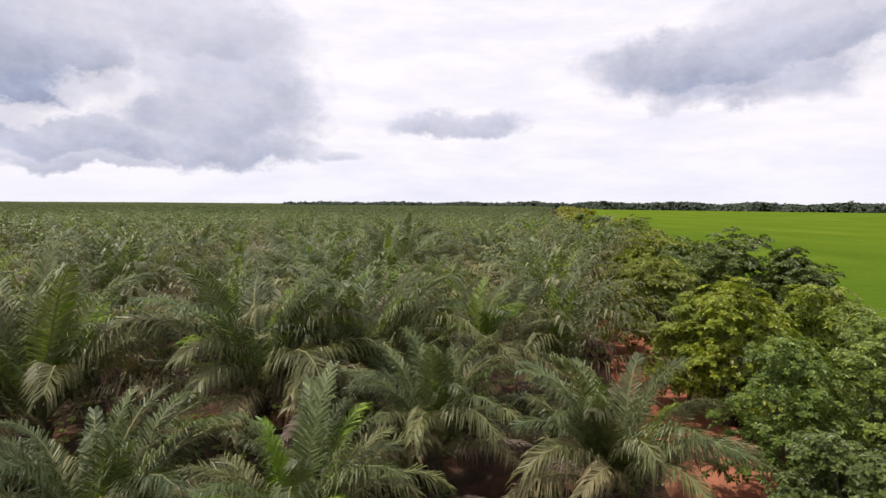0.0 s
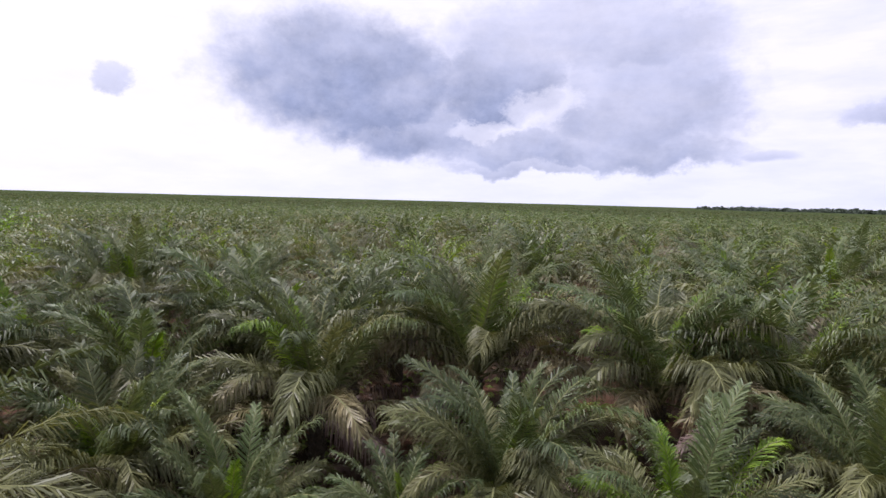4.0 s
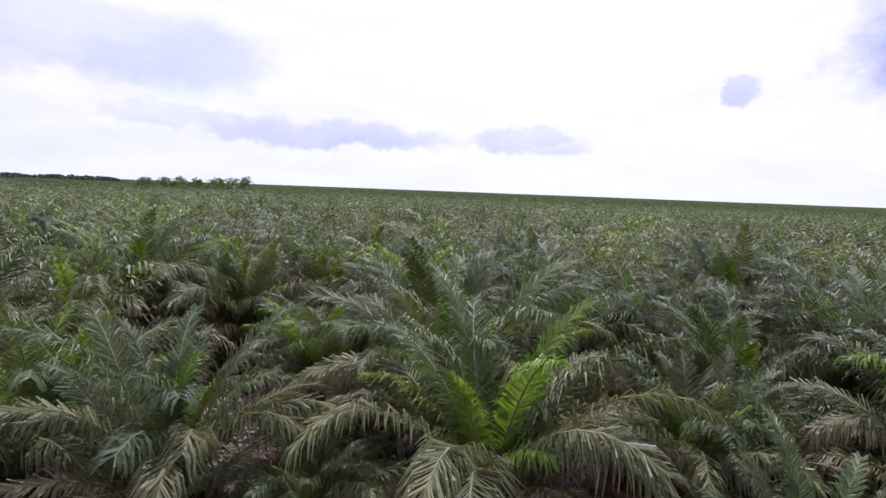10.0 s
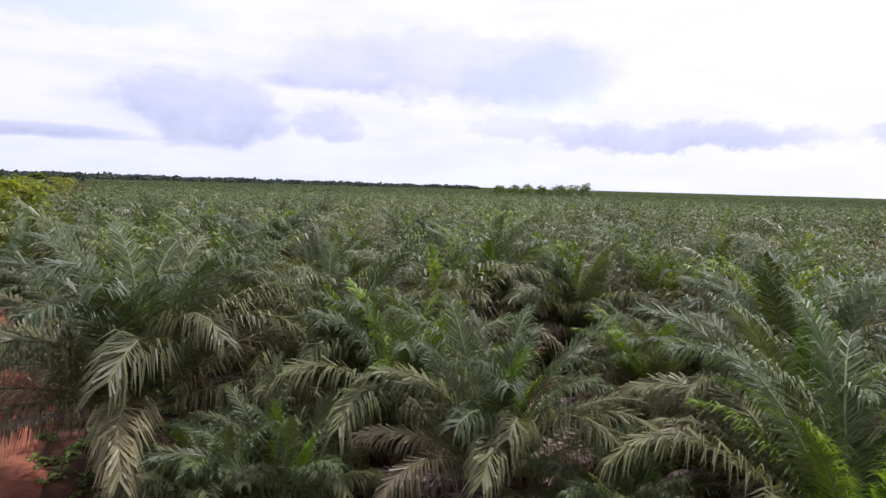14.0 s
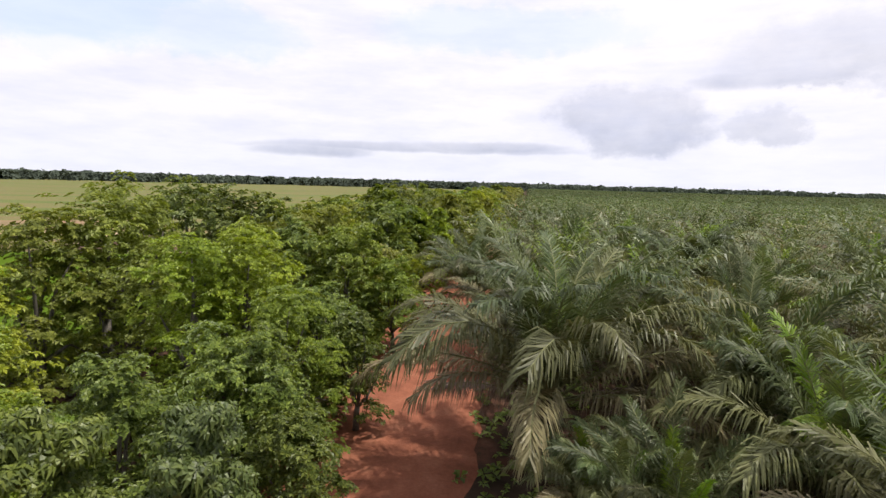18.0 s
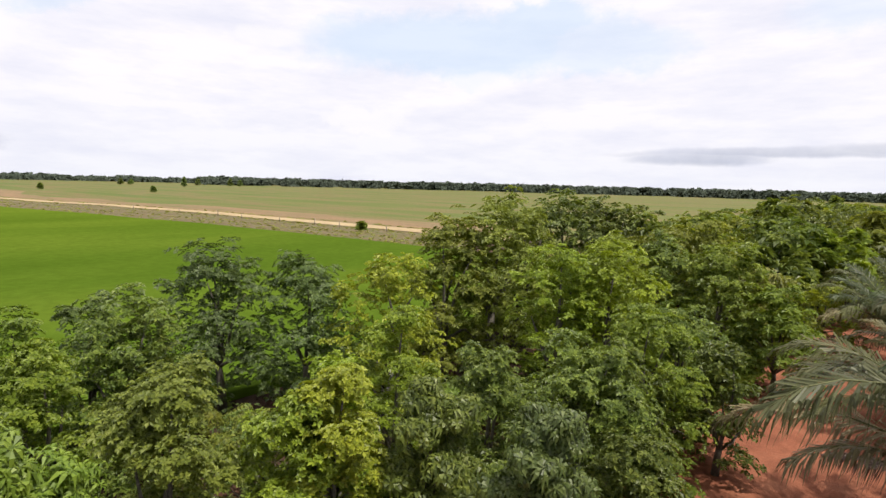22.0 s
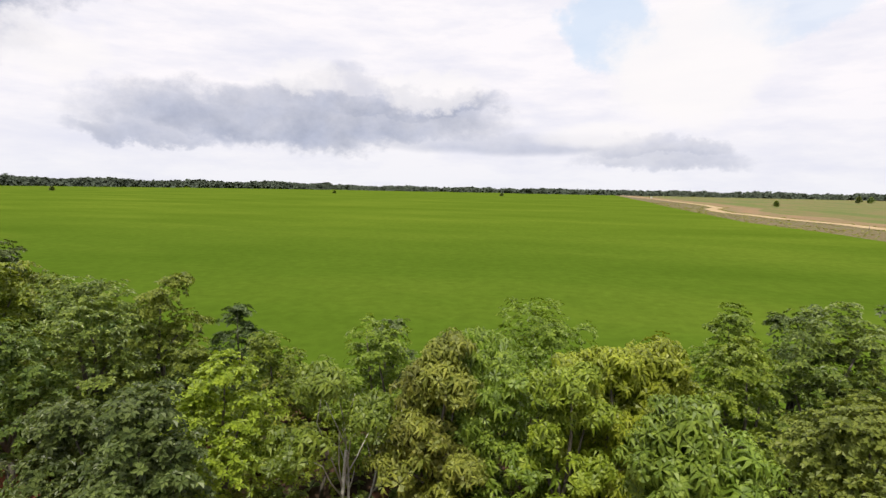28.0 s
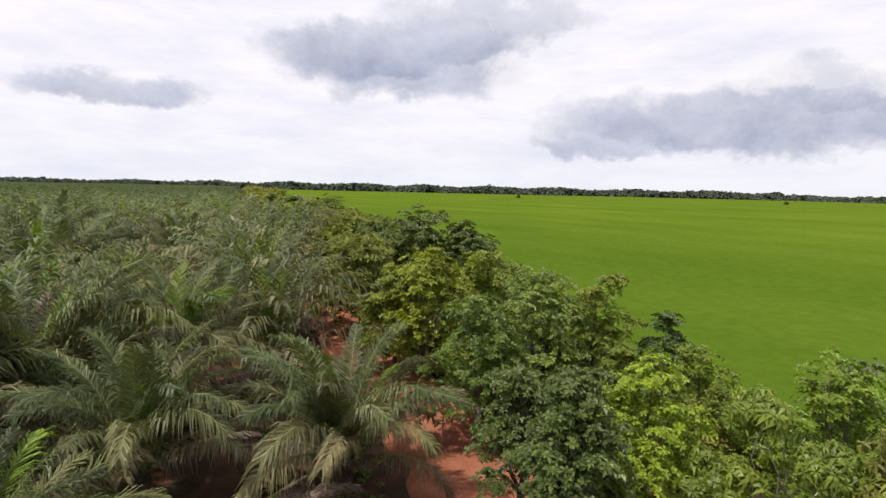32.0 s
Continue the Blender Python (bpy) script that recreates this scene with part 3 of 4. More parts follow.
def tree(x, y, high, wide, tone, leaf, seed, count=700, label="", bare=0.0, category="tree", group="belt of trees along the red road", name="broadleaf_tree", low=0.06):
    """A broadleaved tree: leaning trunk, forked limbs, and a crown of lobes made of leaf clusters, with gaps between them."""
    rng, rnp = random.Random(seed), np.random.default_rng(seed)
    ob = thing(name, pose(x, y, 0, 0, 0, 0), label, category, group)
    bark = M_PALE if bare else M_BARK
    fork = high * (0.5 if bare else rng.uniform(0.2, 0.34))
    lean = Vector((rng.uniform(-0.3, 0.3), rng.uniform(-0.3, 0.3), 0))
    r0 = 0.03 * high * (0.32 if bare else 0.75)
    top = Vector((0, 0, fork)) + lean
    vs, fs = tube([Vector((0, 0, -0.1)), Vector((0, 0, fork * 0.5)) + lean * 0.3, top], [r0 * 1.25, r0, r0 * 0.85], 8)
    part("trunk", mesh_of("trunk", vs, fs, [bark], None, True), ob)
    lobes = []
    n = 5 if bare else int(rng.randrange(11, 14) + wide * 1.2)
    for i in range(n):
        a = i * 2.39996 + rng.uniform(-0.4, 0.4)
        t = (i + 0.5) / n
        lr = min(wide * rng.uniform(0.30, 0.48), high * 0.22) * (0.7 if bare else 1.0)
        rad = max(0.0, wide * (1.0 - 0.62 * t ** 2.2) * rng.uniform(0.8, 1.1) - lr * 0.6)
        z = high * (0.45 if bare else low) + (high * (0.55 if bare else 1 - low) - lr * 1.05) * t * rng.uniform(0.94, 1.03) + lr * 0.2
        c = Vector((math.cos(a) * rad, math.sin(a) * rad, z))
        lobes.append((c, lr))
        if z < fork * 0.9 or (0 if bare else (i % 2 if count >= 350 else i % 4)):
            continue
        sway = 0.55 if bare else 0.25
        midp = top.lerp(c, 0.55) + Vector((rng.uniform(-sway, sway), rng.uniform(-sway, sway), 0.02 * high - 0.07 * high * rng.random() * (1 if bare else -1)))
        k = 0.75 if bare else 1.0
        root = top.lerp(Vector((0, 0, fork * 0.5)) + lean * 0.3, rng.uniform(0.0, 0.9) if bare else 0.0)
        lv, lf = tube([root - Vector((0, 0, 0.06)), root.lerp(midp, 0.5) + Vector((rng.uniform(-0.1, 0.1), rng.uniform(-0.1, 0.1), -0.08)), midp, c], [r0 * 0.6 * k, r0 * 0.45 * k, r0 * 0.33 * k, r0 * 0.12], 5)
        part("limb", mesh_of("limb", lv, lf, [bark], None, True), ob)
    for i in range(0 if bare or high < 4.6 else 5):
        c0, r_ = lobes[-1 - rng.randrange(len(lobes) // 2)]
        d_ = Vector((rng.uniform(-1, 1), rng.uniform(-1, 1), rng.uniform(0.3, 1.0))).normalized()
        lobes.append((c0 + d_ * (r_ * 0.95), min(r_ * 0.45, 0.65)))
    P, O = [], []
    total = sum(l[1] ** 2 for l in lobes)
    for c, lr in lobes:
        # twig ends all over the lobe, each a small dome of leaf clusters
        per = max(6, int(count * lr * lr / total))
        ends = max(4, per // 11)
        d = ball_dirs(rnp, ends)
        d[:, 2] = np.where(d[:, 2] < -0.35, -d[:, 2], d[:, 2])
        lump = 1 + 0.25 * np.sin(d[:, 0] * 5 + seed) * np.sin(d[:, 1] * 6 + 2 * seed + c.z)
        e = d * (lr * lump * rnp.uniform(0.85, 1.15, ends))[:, None] * np.array([[1.1, 1.1, 0.85]]) + np.array([tuple(c)])
        tips = per // 2
        which = rnp.integers(0, ends, tips)
        b = ball_dirs(rnp, tips)
        b[:, 2] = np.abs(b[:, 2])
        dome = 0.2 + 0.2 * lr
        P.append(e[which] + b * np.array([[1.2, 1.2, 0.6]]) * (dome * rnp.uniform(0.4, 1.0, tips))[:, None] - d[which] * 0.1 * lr)
        O.append(d[which] * 0.5 + b * 0.5 + np.array([[0, 0, 0.7]]))
        # and the leaves between and under them
        b = ball_dirs(rnp, per - tips)
        b[:, 2] = np.where(b[:, 2] < -0.5, -b[:, 2], b[:, 2])
        P.append(b * (lr * rnp.uniform(0.5, 1.1, per - tips))[:, None] * np.array([[1.1, 1.1, 0.85]]) + np.array([tuple(c)]))
        O.append(b * 0.8 + np.array([[0, 0, 0.7]]))
    P, O = np.concatenate(P), np.concatenate(O)
    keep = P[:, 2] > high * low * rnp.uniform(0.2, 1.2, len(P))
    if bare:
        keep &= rnp.random(len(P)) > bare
    P, O = P[keep], O[keep]
    size = rnp.uniform(0.75, 1.3, len(P)) * min(2.2, max(0.76, math.hypot(x, y) / 30)) * (1.0 if leaf != "far" else 0.7)
    v, f = place_rosettes(rnp, ROS[leaf], P, O, size)
    part("crown", mesh_of("crown", v, f, [TREE_LEAF[tone]]), ob)
    return ob


def strip_grid(us, vs, fn, name, material):
    """A sheet over the grid us x vs, each corner placed by fn."""
    V = [fn(u, v) for v in vs for u in us]
    n = len(us)
    F = [(j * n + i, j * n + i + 1, (j + 1) * n + i + 1, (j + 1) * n + i) for j in range(len(vs) - 1) for i in range(n - 1)]
    return mesh_of(name, V, F, [material], None, True)


def grow(a, b, n, power):
    """n numbers from a to b, closer together near a."""
    return [a + (b - a) * (i / (n - 1)) ** power for i in range(n)]


# ---- the plan: the red road runs past the camera, palms to the west, a belt of trees and the rice to the east ----
ROAD_X, ROAD_SLOPE = 8.6, 0.2


def road_mid(y):
    return ROAD_X + ROAD_SLOPE * y + 0.5 * math.sin(y * 0.09 + 1.0)


def belt_width(y):
    """How far the belt of trees reaches from the middle of the red road."""
    return 15 + 8.5 * min(1, max(0, (18 - y) / 26)) + 6.5 * min(1, max(0, (-39 - y) / 23))


def belt_edge(y):
    return ROAD_X + ROAD_SLOPE * y + belt_width(y) + 0.8 * math.sin(y * 0.11)


def bumpy(x, y):
    d = math.hypot(x, y)
    return noise.noise((x * 0.25, y * 0.25, 0)) * 0.12 * min(1, max(0.0, 1 - (d - 60) / 200))


near_axis = [-a for a in grow(0, 3400, 75, 2.6)][::-1] + grow(0, 3400, 75, 2.6)[1:]
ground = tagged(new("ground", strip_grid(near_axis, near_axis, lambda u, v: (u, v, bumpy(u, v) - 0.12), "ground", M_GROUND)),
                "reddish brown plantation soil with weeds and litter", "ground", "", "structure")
road_y = [-a for a in grow(0, 520, 230, 1.7)][::-1] + grow(0, 520, 230, 1.7)[1:]


def road_pt(u, v):
    half = 3.1 + 0.9 * noise.noise((v * 0.3, 3.1 * (1 if u > 0 else -1), 0)) + 0.5 * noise.noise((v * 1.1, 7.3 * (1 if u > 0 else -1), 0)) + 0.3 * noise.noise((v * 3.1, 5.1 * (1 if u > 0 else -1), 0))
    if u < 0:
        half += 3.6 * min(1, max(0, (-4 - v) / 8))
    rut = -0.07 * math.exp(-((abs(u) - 0.5) / 0.16) ** 2)
    edge = -0.16 if abs(u) > 0.95 else 0.0
    return road_mid(v) + u * half, v, 0.06 + rut + edge + 0.05 * noise.noise((u * 3, v * 0.8, 5)) + bumpy(road_mid(v), v)


road = tagged(new("road", strip_grid([i / 10 - 1 for i in range(21)], road_y, road_pt, "road", M_ROAD)),
              "rutted red dirt road between palms and trees", "road", "", "structure")

BENDS = ((60, -117.0), (190, -115.0), (250, -109.5), (320, -97.0), (385, -89.0), (425, -93.0), (500, -112.0), (560, -117.0), (660, -117.0), (1400, -103.0), (4000, -100.0))
BANK = ((60, -88.0), (100, -88.0), (140, -86.0), (190, -80.0), (260, -70.0), (320, -70.0), (480, -71.0), (700, -78.0), (1500, -87.0), (4000, -88.0))


def along(line, x):
    """Height of a line of (x, y) corners at x, eased between them."""
    for (x0, y0), (x1, y1) in zip(line, line[1:]):
        if x <= x1:
            f = min(1, max(0, (x - x0) / (x1 - x0)))
            return y0 + (y1 - y0) * f * f * (3 - 2 * f)
    return line[-1][1]


def tan_y(x):
    return along(BENDS, x)


def field_pt(u, v):
    y = along(BANK, 60) + v
    x = belt_edge(y) + u
    y = along(BANK, x) + v
    if u == 0 or v == 0:
        return x, y, -0.1
    return x, y, 0.35 + 0.10 * noise.noise((x * 0.05, y * 0.12, 1)) + 0.05 * noise.noise((x * 0.6, y * 0.6, 2))


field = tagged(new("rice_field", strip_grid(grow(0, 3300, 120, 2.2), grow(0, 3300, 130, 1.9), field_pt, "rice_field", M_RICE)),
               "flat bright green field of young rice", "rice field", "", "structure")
pasture = tagged(new("pasture", strip_grid(grow(0, 3300, 90, 2.0), grow(0, 3300, 70, 2.0),
                 lambda u, v: (belt_edge(-121 - v) + u + 1, tan_y(belt_edge(-121 - v) + u) - 4.4 - v, 0.06 + 0.06 * noise.noise((u * 0.03, v * 0.05, 4))), "pasture", M_PASTURE)),
                 "olive green pasture with dry patches beyond a dirt road", "pasture", "", "structure")
tan_us = grow(0, 1900, 170, 1.4)
tagged(new("stubble", strip_grid(tan_us, [0, 1, 2, 3, 4], lambda u, v: (62 + u, tan_y(62 + u) - 4.4 - v * (7 + 3 * noise.noise((u * 0.02, 0, 3))), 0.05 + (0.11 if v in (1, 2, 3) else 0.07) + 0.03 * noise.noise((u * 0.05, v, 6))), "stubble", M_STUBBLE)),
       "brown dry stubble strip beside the dirt road", "field", "", "structure")


def bank_pt(u, v):
    x = 62 + u
    a, b = tan_y(x) + 3.6, along(BANK, x) + 1.0
    return x, a + (b - a) * v / 7, 0.12 + (0.3 if v in (2, 3, 5) else 0.05) + 0.15 * noise.noise((u * 0.12, v * 1.7, 7))


tagged(new("verge", strip_grid(tan_us, list(range(8)), bank_pt, "verge", M_VERGE)),
       "dry weedy bank between rice and dirt road", "verge", "", "structure")
tagged(new("field_road", strip_grid(tan_us, [0, 1, 2, 3, 4], lambda u, v: (62 + u, tan_y(62 + u) - 4.6 + v * 2.15, 0.3 - 0.05 * (v % 2) + 0.05 * noise.noise((u * 0.15, v, 9))), "field_road", M_TAN)),
       "pale tan dirt road across the fields", "road", "", "structure")

# ---- palms ----
R = random.Random(11)
spots, clear = [], []


def measured_palm(az, dist, bright, dead, size=0):
    """A palm near the camera: bearing, distance, extra bright fronds, dead fronds, size."""
    x, y = at(az, dist)
    spots.append((x, y))
    if bright >= 3:
        clear.append((x, y))
    near_palm(x, y, R, bright=bright, dead=dead, size=size or R.uniform(1.12, 1.28))


measured_palm(37.7, 31.5, 0, 1, 1.3)
measured_palm(19.0, 29.0, 2, 0, 1.15)
measured_palm(16.0, 16.8, 2, 0, 0.8)
measured_palm(357.0, 32.5, 4, 0, 1.03)
measured_palm(341.5, 22.5, 1, 0, 0.95)
measured_palm(349.1, 50.3, 1, 0)
measured_palm(61.3, 35.0, 0, 0, 1.25)
measured_palm(14.2, 51.8, 2, 0)
measured_palm(24.8, 80.6, 1, 0)
measured_palm(50.8, 45.0, 1, 0)
measured_palm(4.5, 79.2, 0, 0)
measured_palm(72.1, 44.0, 0, 0)
measured_palm(54.5, 25.5, 1, 0, 1.08)
measured_palm(34.0, 19.0, 0, 1, 0.88)
measured_palm(78.8, 34.5, 2, 0, 1.0)
measured_palm(93.0, 17.0, 4, 1, 1.1)
measured_palm(112.1, 29.5, 7, 3, 0.98)
measured_palm(108.8, 56.3, 0, 0)
measured_palm(91.8, 50.6, 0, 1)
measured_palm(61.6, 47.8, 0, 0)
measured_palm(120.3, 40.0, 2, 0)
measured_palm(126.6, 18.0, 0, 5, 0.96)
measured_palm(137.3, 23.0, 3, 1, 1.12)
measured_palm(129.6, 41.6, 2, 0)
measured_palm(151.9, 51.1, 0, 0)
measured_palm(149.5, 17.5, 0, 2, 0.72)
measured_palm(164.0, 24.0, 0, 1, 1.34)
measured_palm(108.3, 48.4, 0, 0)
measured_palm(91.6, 58.9, 0, 0)
measured_palm(146.7, 41.2, 1, 0)
measured_palm(173.3, 52.8, 0, 0)
measured_palm(156.9, 56.1, 0, 0)
measured_palm(136.6, 55.1, 0, 0)
measured_palm(5.0, 58.9, 0, 0)
measured_palm(354.8, 63.8, 0, 0)
measured_palm(14.4, 81.9, 3, 0)
measured_palm(7.7, 28.7, 0, 1)
measured_palm(168.0, 39.0, 0, 0)
measured_palm(72.8, 22.0, 0, 2, 0.88)
measured_palm(144.8, 27.5, 0, 1, 1.18)
measured_palm(157.5, 17.8, 0, 2, 0.6)
measured_palm(0.8, 23.0, 0, 2, 0.86)
measured_palm(99.5, 31.0, 0, 1, 1.1)
measured_palm(63.0, 17.5, 0, 1, 0.74)
measured_palm(45.0, 15.8, 0, 1, 0.62)
measured_palm(112.5, 16.8, 0, 3, 0.62)
lattice = []


HEAPS = ((119.0, 24.0, 10), (121.5, 21.5, 6), (131.0, 14.0, 5), (98.0, 19.5, 4), (24.0, 21.0, 6), (12.0, 21.5, 4), (46.0, 20.5, 5), (62.0, 24.5, 4),
                    (151.0, 19.5, 6), (84.0, 24.0, 4), (352.0, 20.5, 4), (103.0, 25.5, 5), (141.0, 28.5, 4), (30.0, 28.5, 4))


def near_heap(x, y):
    return any(math.hypot(x - at(a, d)[0], y - at(a, d)[1]) < 4.0 for a, d, n in HEAPS[:2])


def crowded(x, y):
    """Too near a palm with bright fronds, or in the clearing beside the road."""
    return any((x - a) ** 2 + (y - b) ** 2 < 6.0 ** 2 for a, b in clear) or (math.hypot(x, y) < 19 and -18 < y < 0 and x > -5)


STEP = 9.2
BIG = 1.2  # size of the palms
for j in range(-17, 18):
    for i in range(-17, 18):
        x = (i + 0.5 * (j % 2)) * STEP + R.uniform(-0.7, 0.7) - 3
        y = j * STEP * 0.866 + R.uniform(-0.7, 0.7) + 4
        x, y = x + ROAD_SLOPE * y, y
        if x > road_mid(y) - (7.5 if -40 < y < 55 else 2.8) or math.hypot(x, y) < 15.5 or near_heap(x, y) or crowded(x, y):
            continue
        if min((x - a) ** 2 + (y - b) ** 2 for a, b in spots) < 6.6 ** 2:
            continue
        lattice.append((math.hypot(x, y), x, y))
for i in range(4000):  # young palms planted in the gaps
    x, y = at(R.uniform(-30, 182), 15.5 + 53 * R.random() ** 0.6)
    if x > road_mid(y) - (6.2 if y > 5 else 7.5) or near_heap(x, y) or crowded(x, y) or min((x - a) ** 2 + (y - b) ** 2 for a, b in spots + [(p[1], p[2]) for p in lattice]) < 6.5 ** 2:
        continue
    lattice.append((math.hypot(x, y), x, y))
lattice.sort()
for n, (d, x, y) in enumerate(lattice[:290]):
    if d < 30:
        near_palm(x, y, R, bright=R.choice((0, 0, 0, 1, 2)), dead=R.choice((0, 0, 0, 1)), size=BIG * R.uniform(0.85, 1.12) * (0.64 if d < 22 else 1.0))
    else:
        mid_palm(x, y, R, BIG * R.uniform(0.82, 1.16))
edge_d = lattice[min(290, len(lattice) - 1)][0]

# palms farther off, joined
rnp = np.random.default_rng(5)


def far_palms(name, r_in, r_out, step, fronds, pairs, fat, segs, label, loose=2.2):
    templates = [crown_arrays(R, fronds, pairs, fat, segs, True, 2) for _ in range(4)]
    Vt = [np.array(t[0]) for t in templates]
    n = int(r_out / step) + 1
    V, F, K, base = [], [], [], 0
    for j in range(-n, n + 1):
        for i in range(-n, n + 1):
            x, y = (i + 0.5 * (j % 2)) * step + R.uniform(-loose, loose), j * step * 0.866 + R.uniform(-loose, loose)
            d = math.hypot(x, y)
            if not r_in < d < r_out or x > road_mid(y) - 3.2:
                continue
            k = R.randrange(4)
            a, s = R.uniform(0, 6.28), BIG * R.uniform(0.75, 1.15)
            c, sn = math.cos(a) * s, math.sin(a) * s
            v = Vt[k]
            w = np.stack([v[:, 0] * c - v[:, 1] * sn + x, v[:, 0] * sn + v[:, 1] * c + y, v[:, 2] * s + 1.8], 1)
            V.append(w)
            F += [tuple(q + base for q in f) for f in templates[k][1]]
            K += templates[k][2]
            base += len(w)
    ob = new(name, mesh_of(name, np.concatenate(V), F, CROWN_MATS, K))
    return tagged(ob, label, "palm trees", "", "stuff")


far_palms("palm_stand", edge_d, 125, 9.2, 26, 10, 4.2, 4, "rows of dense green oil palms with arching fronds", 1.2)
far_palms("palm_grove", 125, 300, 9.2, 16, 4, 6.5, 3, "dense green oil palm grove reaching into the distance")
far_palms("distant_palm_grove", 300, 1000, 17.0, 6, 2, 18.0, 2, "far oil palm canopy towards the horizon", 6.0)
canopy_r = grow(190, 3100, 40, 2.0)
canopy_a = [i * 2.0 for i in range(-6, 97)]
new_canopy = strip_grid(canopy_a, canopy_r, lambda u, v: (at(u, v)[0] if at(u, v)[0] < road_mid(at(u, v)[1]) - 8 else road_mid(at(u, v)[1]) - 8, at(u, v)[1],
                        2.2 + 1.2 * noise.noise((at(u, v)[0] * 0.07, at(u, v)[1] * 0.07, 0)) + min(4.5, v * 0.003)), "palm_canopy", M_CANOPY)
tagged(new("palm_canopy", new_canopy), "closed dark green canopy of distant palms", "palm trees", "", "stuff")

# pruned dead fronds lying in heaps between the palms
R = random.Random(17)
for az, dist, n in HEAPS:
    hx, hy = at(az, dist)
    heap = thing("frond_heap", pose(hx, hy, 0, 0, 0, R.uniform(0, 360)), "heap of brown dead palm fronds on the soil", "dead fronds", "heaps of pruned fronds")
    for i in range(n):
        part("frond", R.choice(NEAR_FRONDS["dead"]), heap, pose(R.uniform(-1.6, 1.6), R.uniform(-1.2, 1.2), 0.25 + 0.12 * i, R.uniform(-25, 25), R.uniform(-12, 4), R.choice((0, 180)) + R.uniform(-45, 45)) @ Matrix.Scale(0.8, 4))

# ---- trees east of the red road ----
belt_spots, clear = [], []


def belt_tree(az, dist, high, wide, tone, leaf, count, look_):
    """A tree of the belt: bearing, distance, height, crown radius, leaf colour and kind, number of leaf clusters, look."""
    x, y = at(az, dist)
    wide = 2.7 if "bare" in look_ else max(wide * 1.15, 1.8)
    belt_spots.append((x, y, wide))
    tree(x, y, high * 1.04, wide, tone, leaf, 100 + len(belt_spots), int(count * (1.75 if dist < 22 else 1.6 if dist < 50 else 1.4) * (1.5 if leaf == "small" else 1.0)), look_, 0.45 if "bare" in look_ else 0.0)


belt_tree(340.6, 97.9, 10.7, 5.2, "dark", "oval", 500, "dark green tree in the far belt")
belt_tree(338.6, 71.8, 9.7, 5.4, "olive", "oval", 600, "olive broadleaf tree in the belt")
belt_tree(331.8, 54.8, 10.2, 4.7, "deep", "oval", 900, "dark green spreading tree at the field edge")
belt_tree(326.5, 52.0, 9.1, 3.3, "deep", "oval", 800, "dark green spreading tree at the field edge")
belt_tree(337.9, 47.1, 8.9, 4.0, "olive", "oval", 800, "olive broadleaf tree beside the red road")
belt_tree(340.4, 62.8, 8.2, 4.0, "olive", "oval", 600, "olive broadleaf tree beside the red road")
belt_tree(331.3, 35.3, 8.8, 2.8, "bright", "oval", 900, "yellow-green broadleaf tree beside the red road")
belt_tree(334.8, 36.6, 7.3, 2.1, "olive", "oval", 700, "olive shrubby tree at the road edge")
belt_tree(325.7, 39.0, 8.1, 2.1, "bright", "oval", 600, "light green tree at the field edge")
belt_tree(319.8, 28.5, 8.6, 3.4, "dark", "oval", 1200, "deep green broadleaf tree with rounded crown")
belt_tree(314.0, 28.3, 8.3, 2.1, "olive", "oval", 800, "olive broadleaf tree at the field edge")
belt_tree(326.5, 26.0, 7.4, 2.4, "dark", "oval", 900, "deep green shrubby tree at the road edge")
belt_tree(306.8, 30.8, 6.3, 1.3, "grey", "small", 330, "small dark shrubby tree at the field edge")
belt_tree(310.0, 17.8, 7.3, 2.1, "bright", "oval", 1100, "yellow-green leafy tree beside the road")
belt_tree(322.7, 18.1, 6.9, 1.6, "deep", "oval", 800, "dark green shrub at the road edge")
belt_tree(318.0, 14.8, 6.6, 1.1, "deep", "oval", 600, "deep green leafy bush at the road edge")
belt_tree(317.8, 15.3, 7.5, 1.5, "deep", "oval", 700, "dark green shrub at the road edge")
belt_tree(297.8, 17.5, 7.3, 1.6, "green", "palmate", 420, "thin tree with pale bare branches and sparse palmate leaves")
belt_tree(291.5, 24.0, 6.8, 1.5, "grey", "small", 420, "small blue-green tree at the field edge")
belt_tree(281.2, 18.0, 7.6, 2.4, "green", "palmate", 700, "tree with large drooping palmate leaves")
belt_tree(287.7, 16.8, 7.2, 1.3, "olive", "palmate", 420, "tree with large drooping palmate leaves")
belt_tree(274.5, 25.7, 7.5, 3.3, "green", "oval", 900, "green bushy tree at the rice field edge")
belt_tree(268.1, 18.5, 7.8, 1.9, "bright", "palmate", 700, "bright yellow-green tree with palmate leaves")
belt_tree(262.3, 19.8, 7.8, 1.6, "bright", "palmate", 520, "bright yellow-green tree with palmate leaves")
belt_tree(260.5, 13.3, 7.3, 1.7, "green", "palmate", 700, "fresh green tree with broad leaf rosettes")
belt_tree(255.6, 23.6, 8.0, 1.8, "green", "oval", 650, "green bushy tree at the rice field edge")
belt_tree(247.5, 24.3, 8.5, 2.4, "dark", "oval", 800, "dark green bushy tree at the rice field edge")
belt_tree(304.1, 24.2, 6.4, 1.6, "green", "oval", 500, "green bushy tree at the rice field edge")
belt_tree(293.0, 21.5, 7.5, 1.7, "green", "oval", 600, "green bushy tree at the rice field edge")
belt_tree(262.8, 19.9, 7.8, 1.7, "bright", "oval", 700, "light green bushy tree")
belt_tree(255.0, 21.8, 7.6, 1.9, "green", "oval", 800, "green bushy tree at the rice field edge")
belt_tree(250.0, 27.6, 7.9, 1.5, "grey", "small", 500, "blue-green tree at the rice field edge")
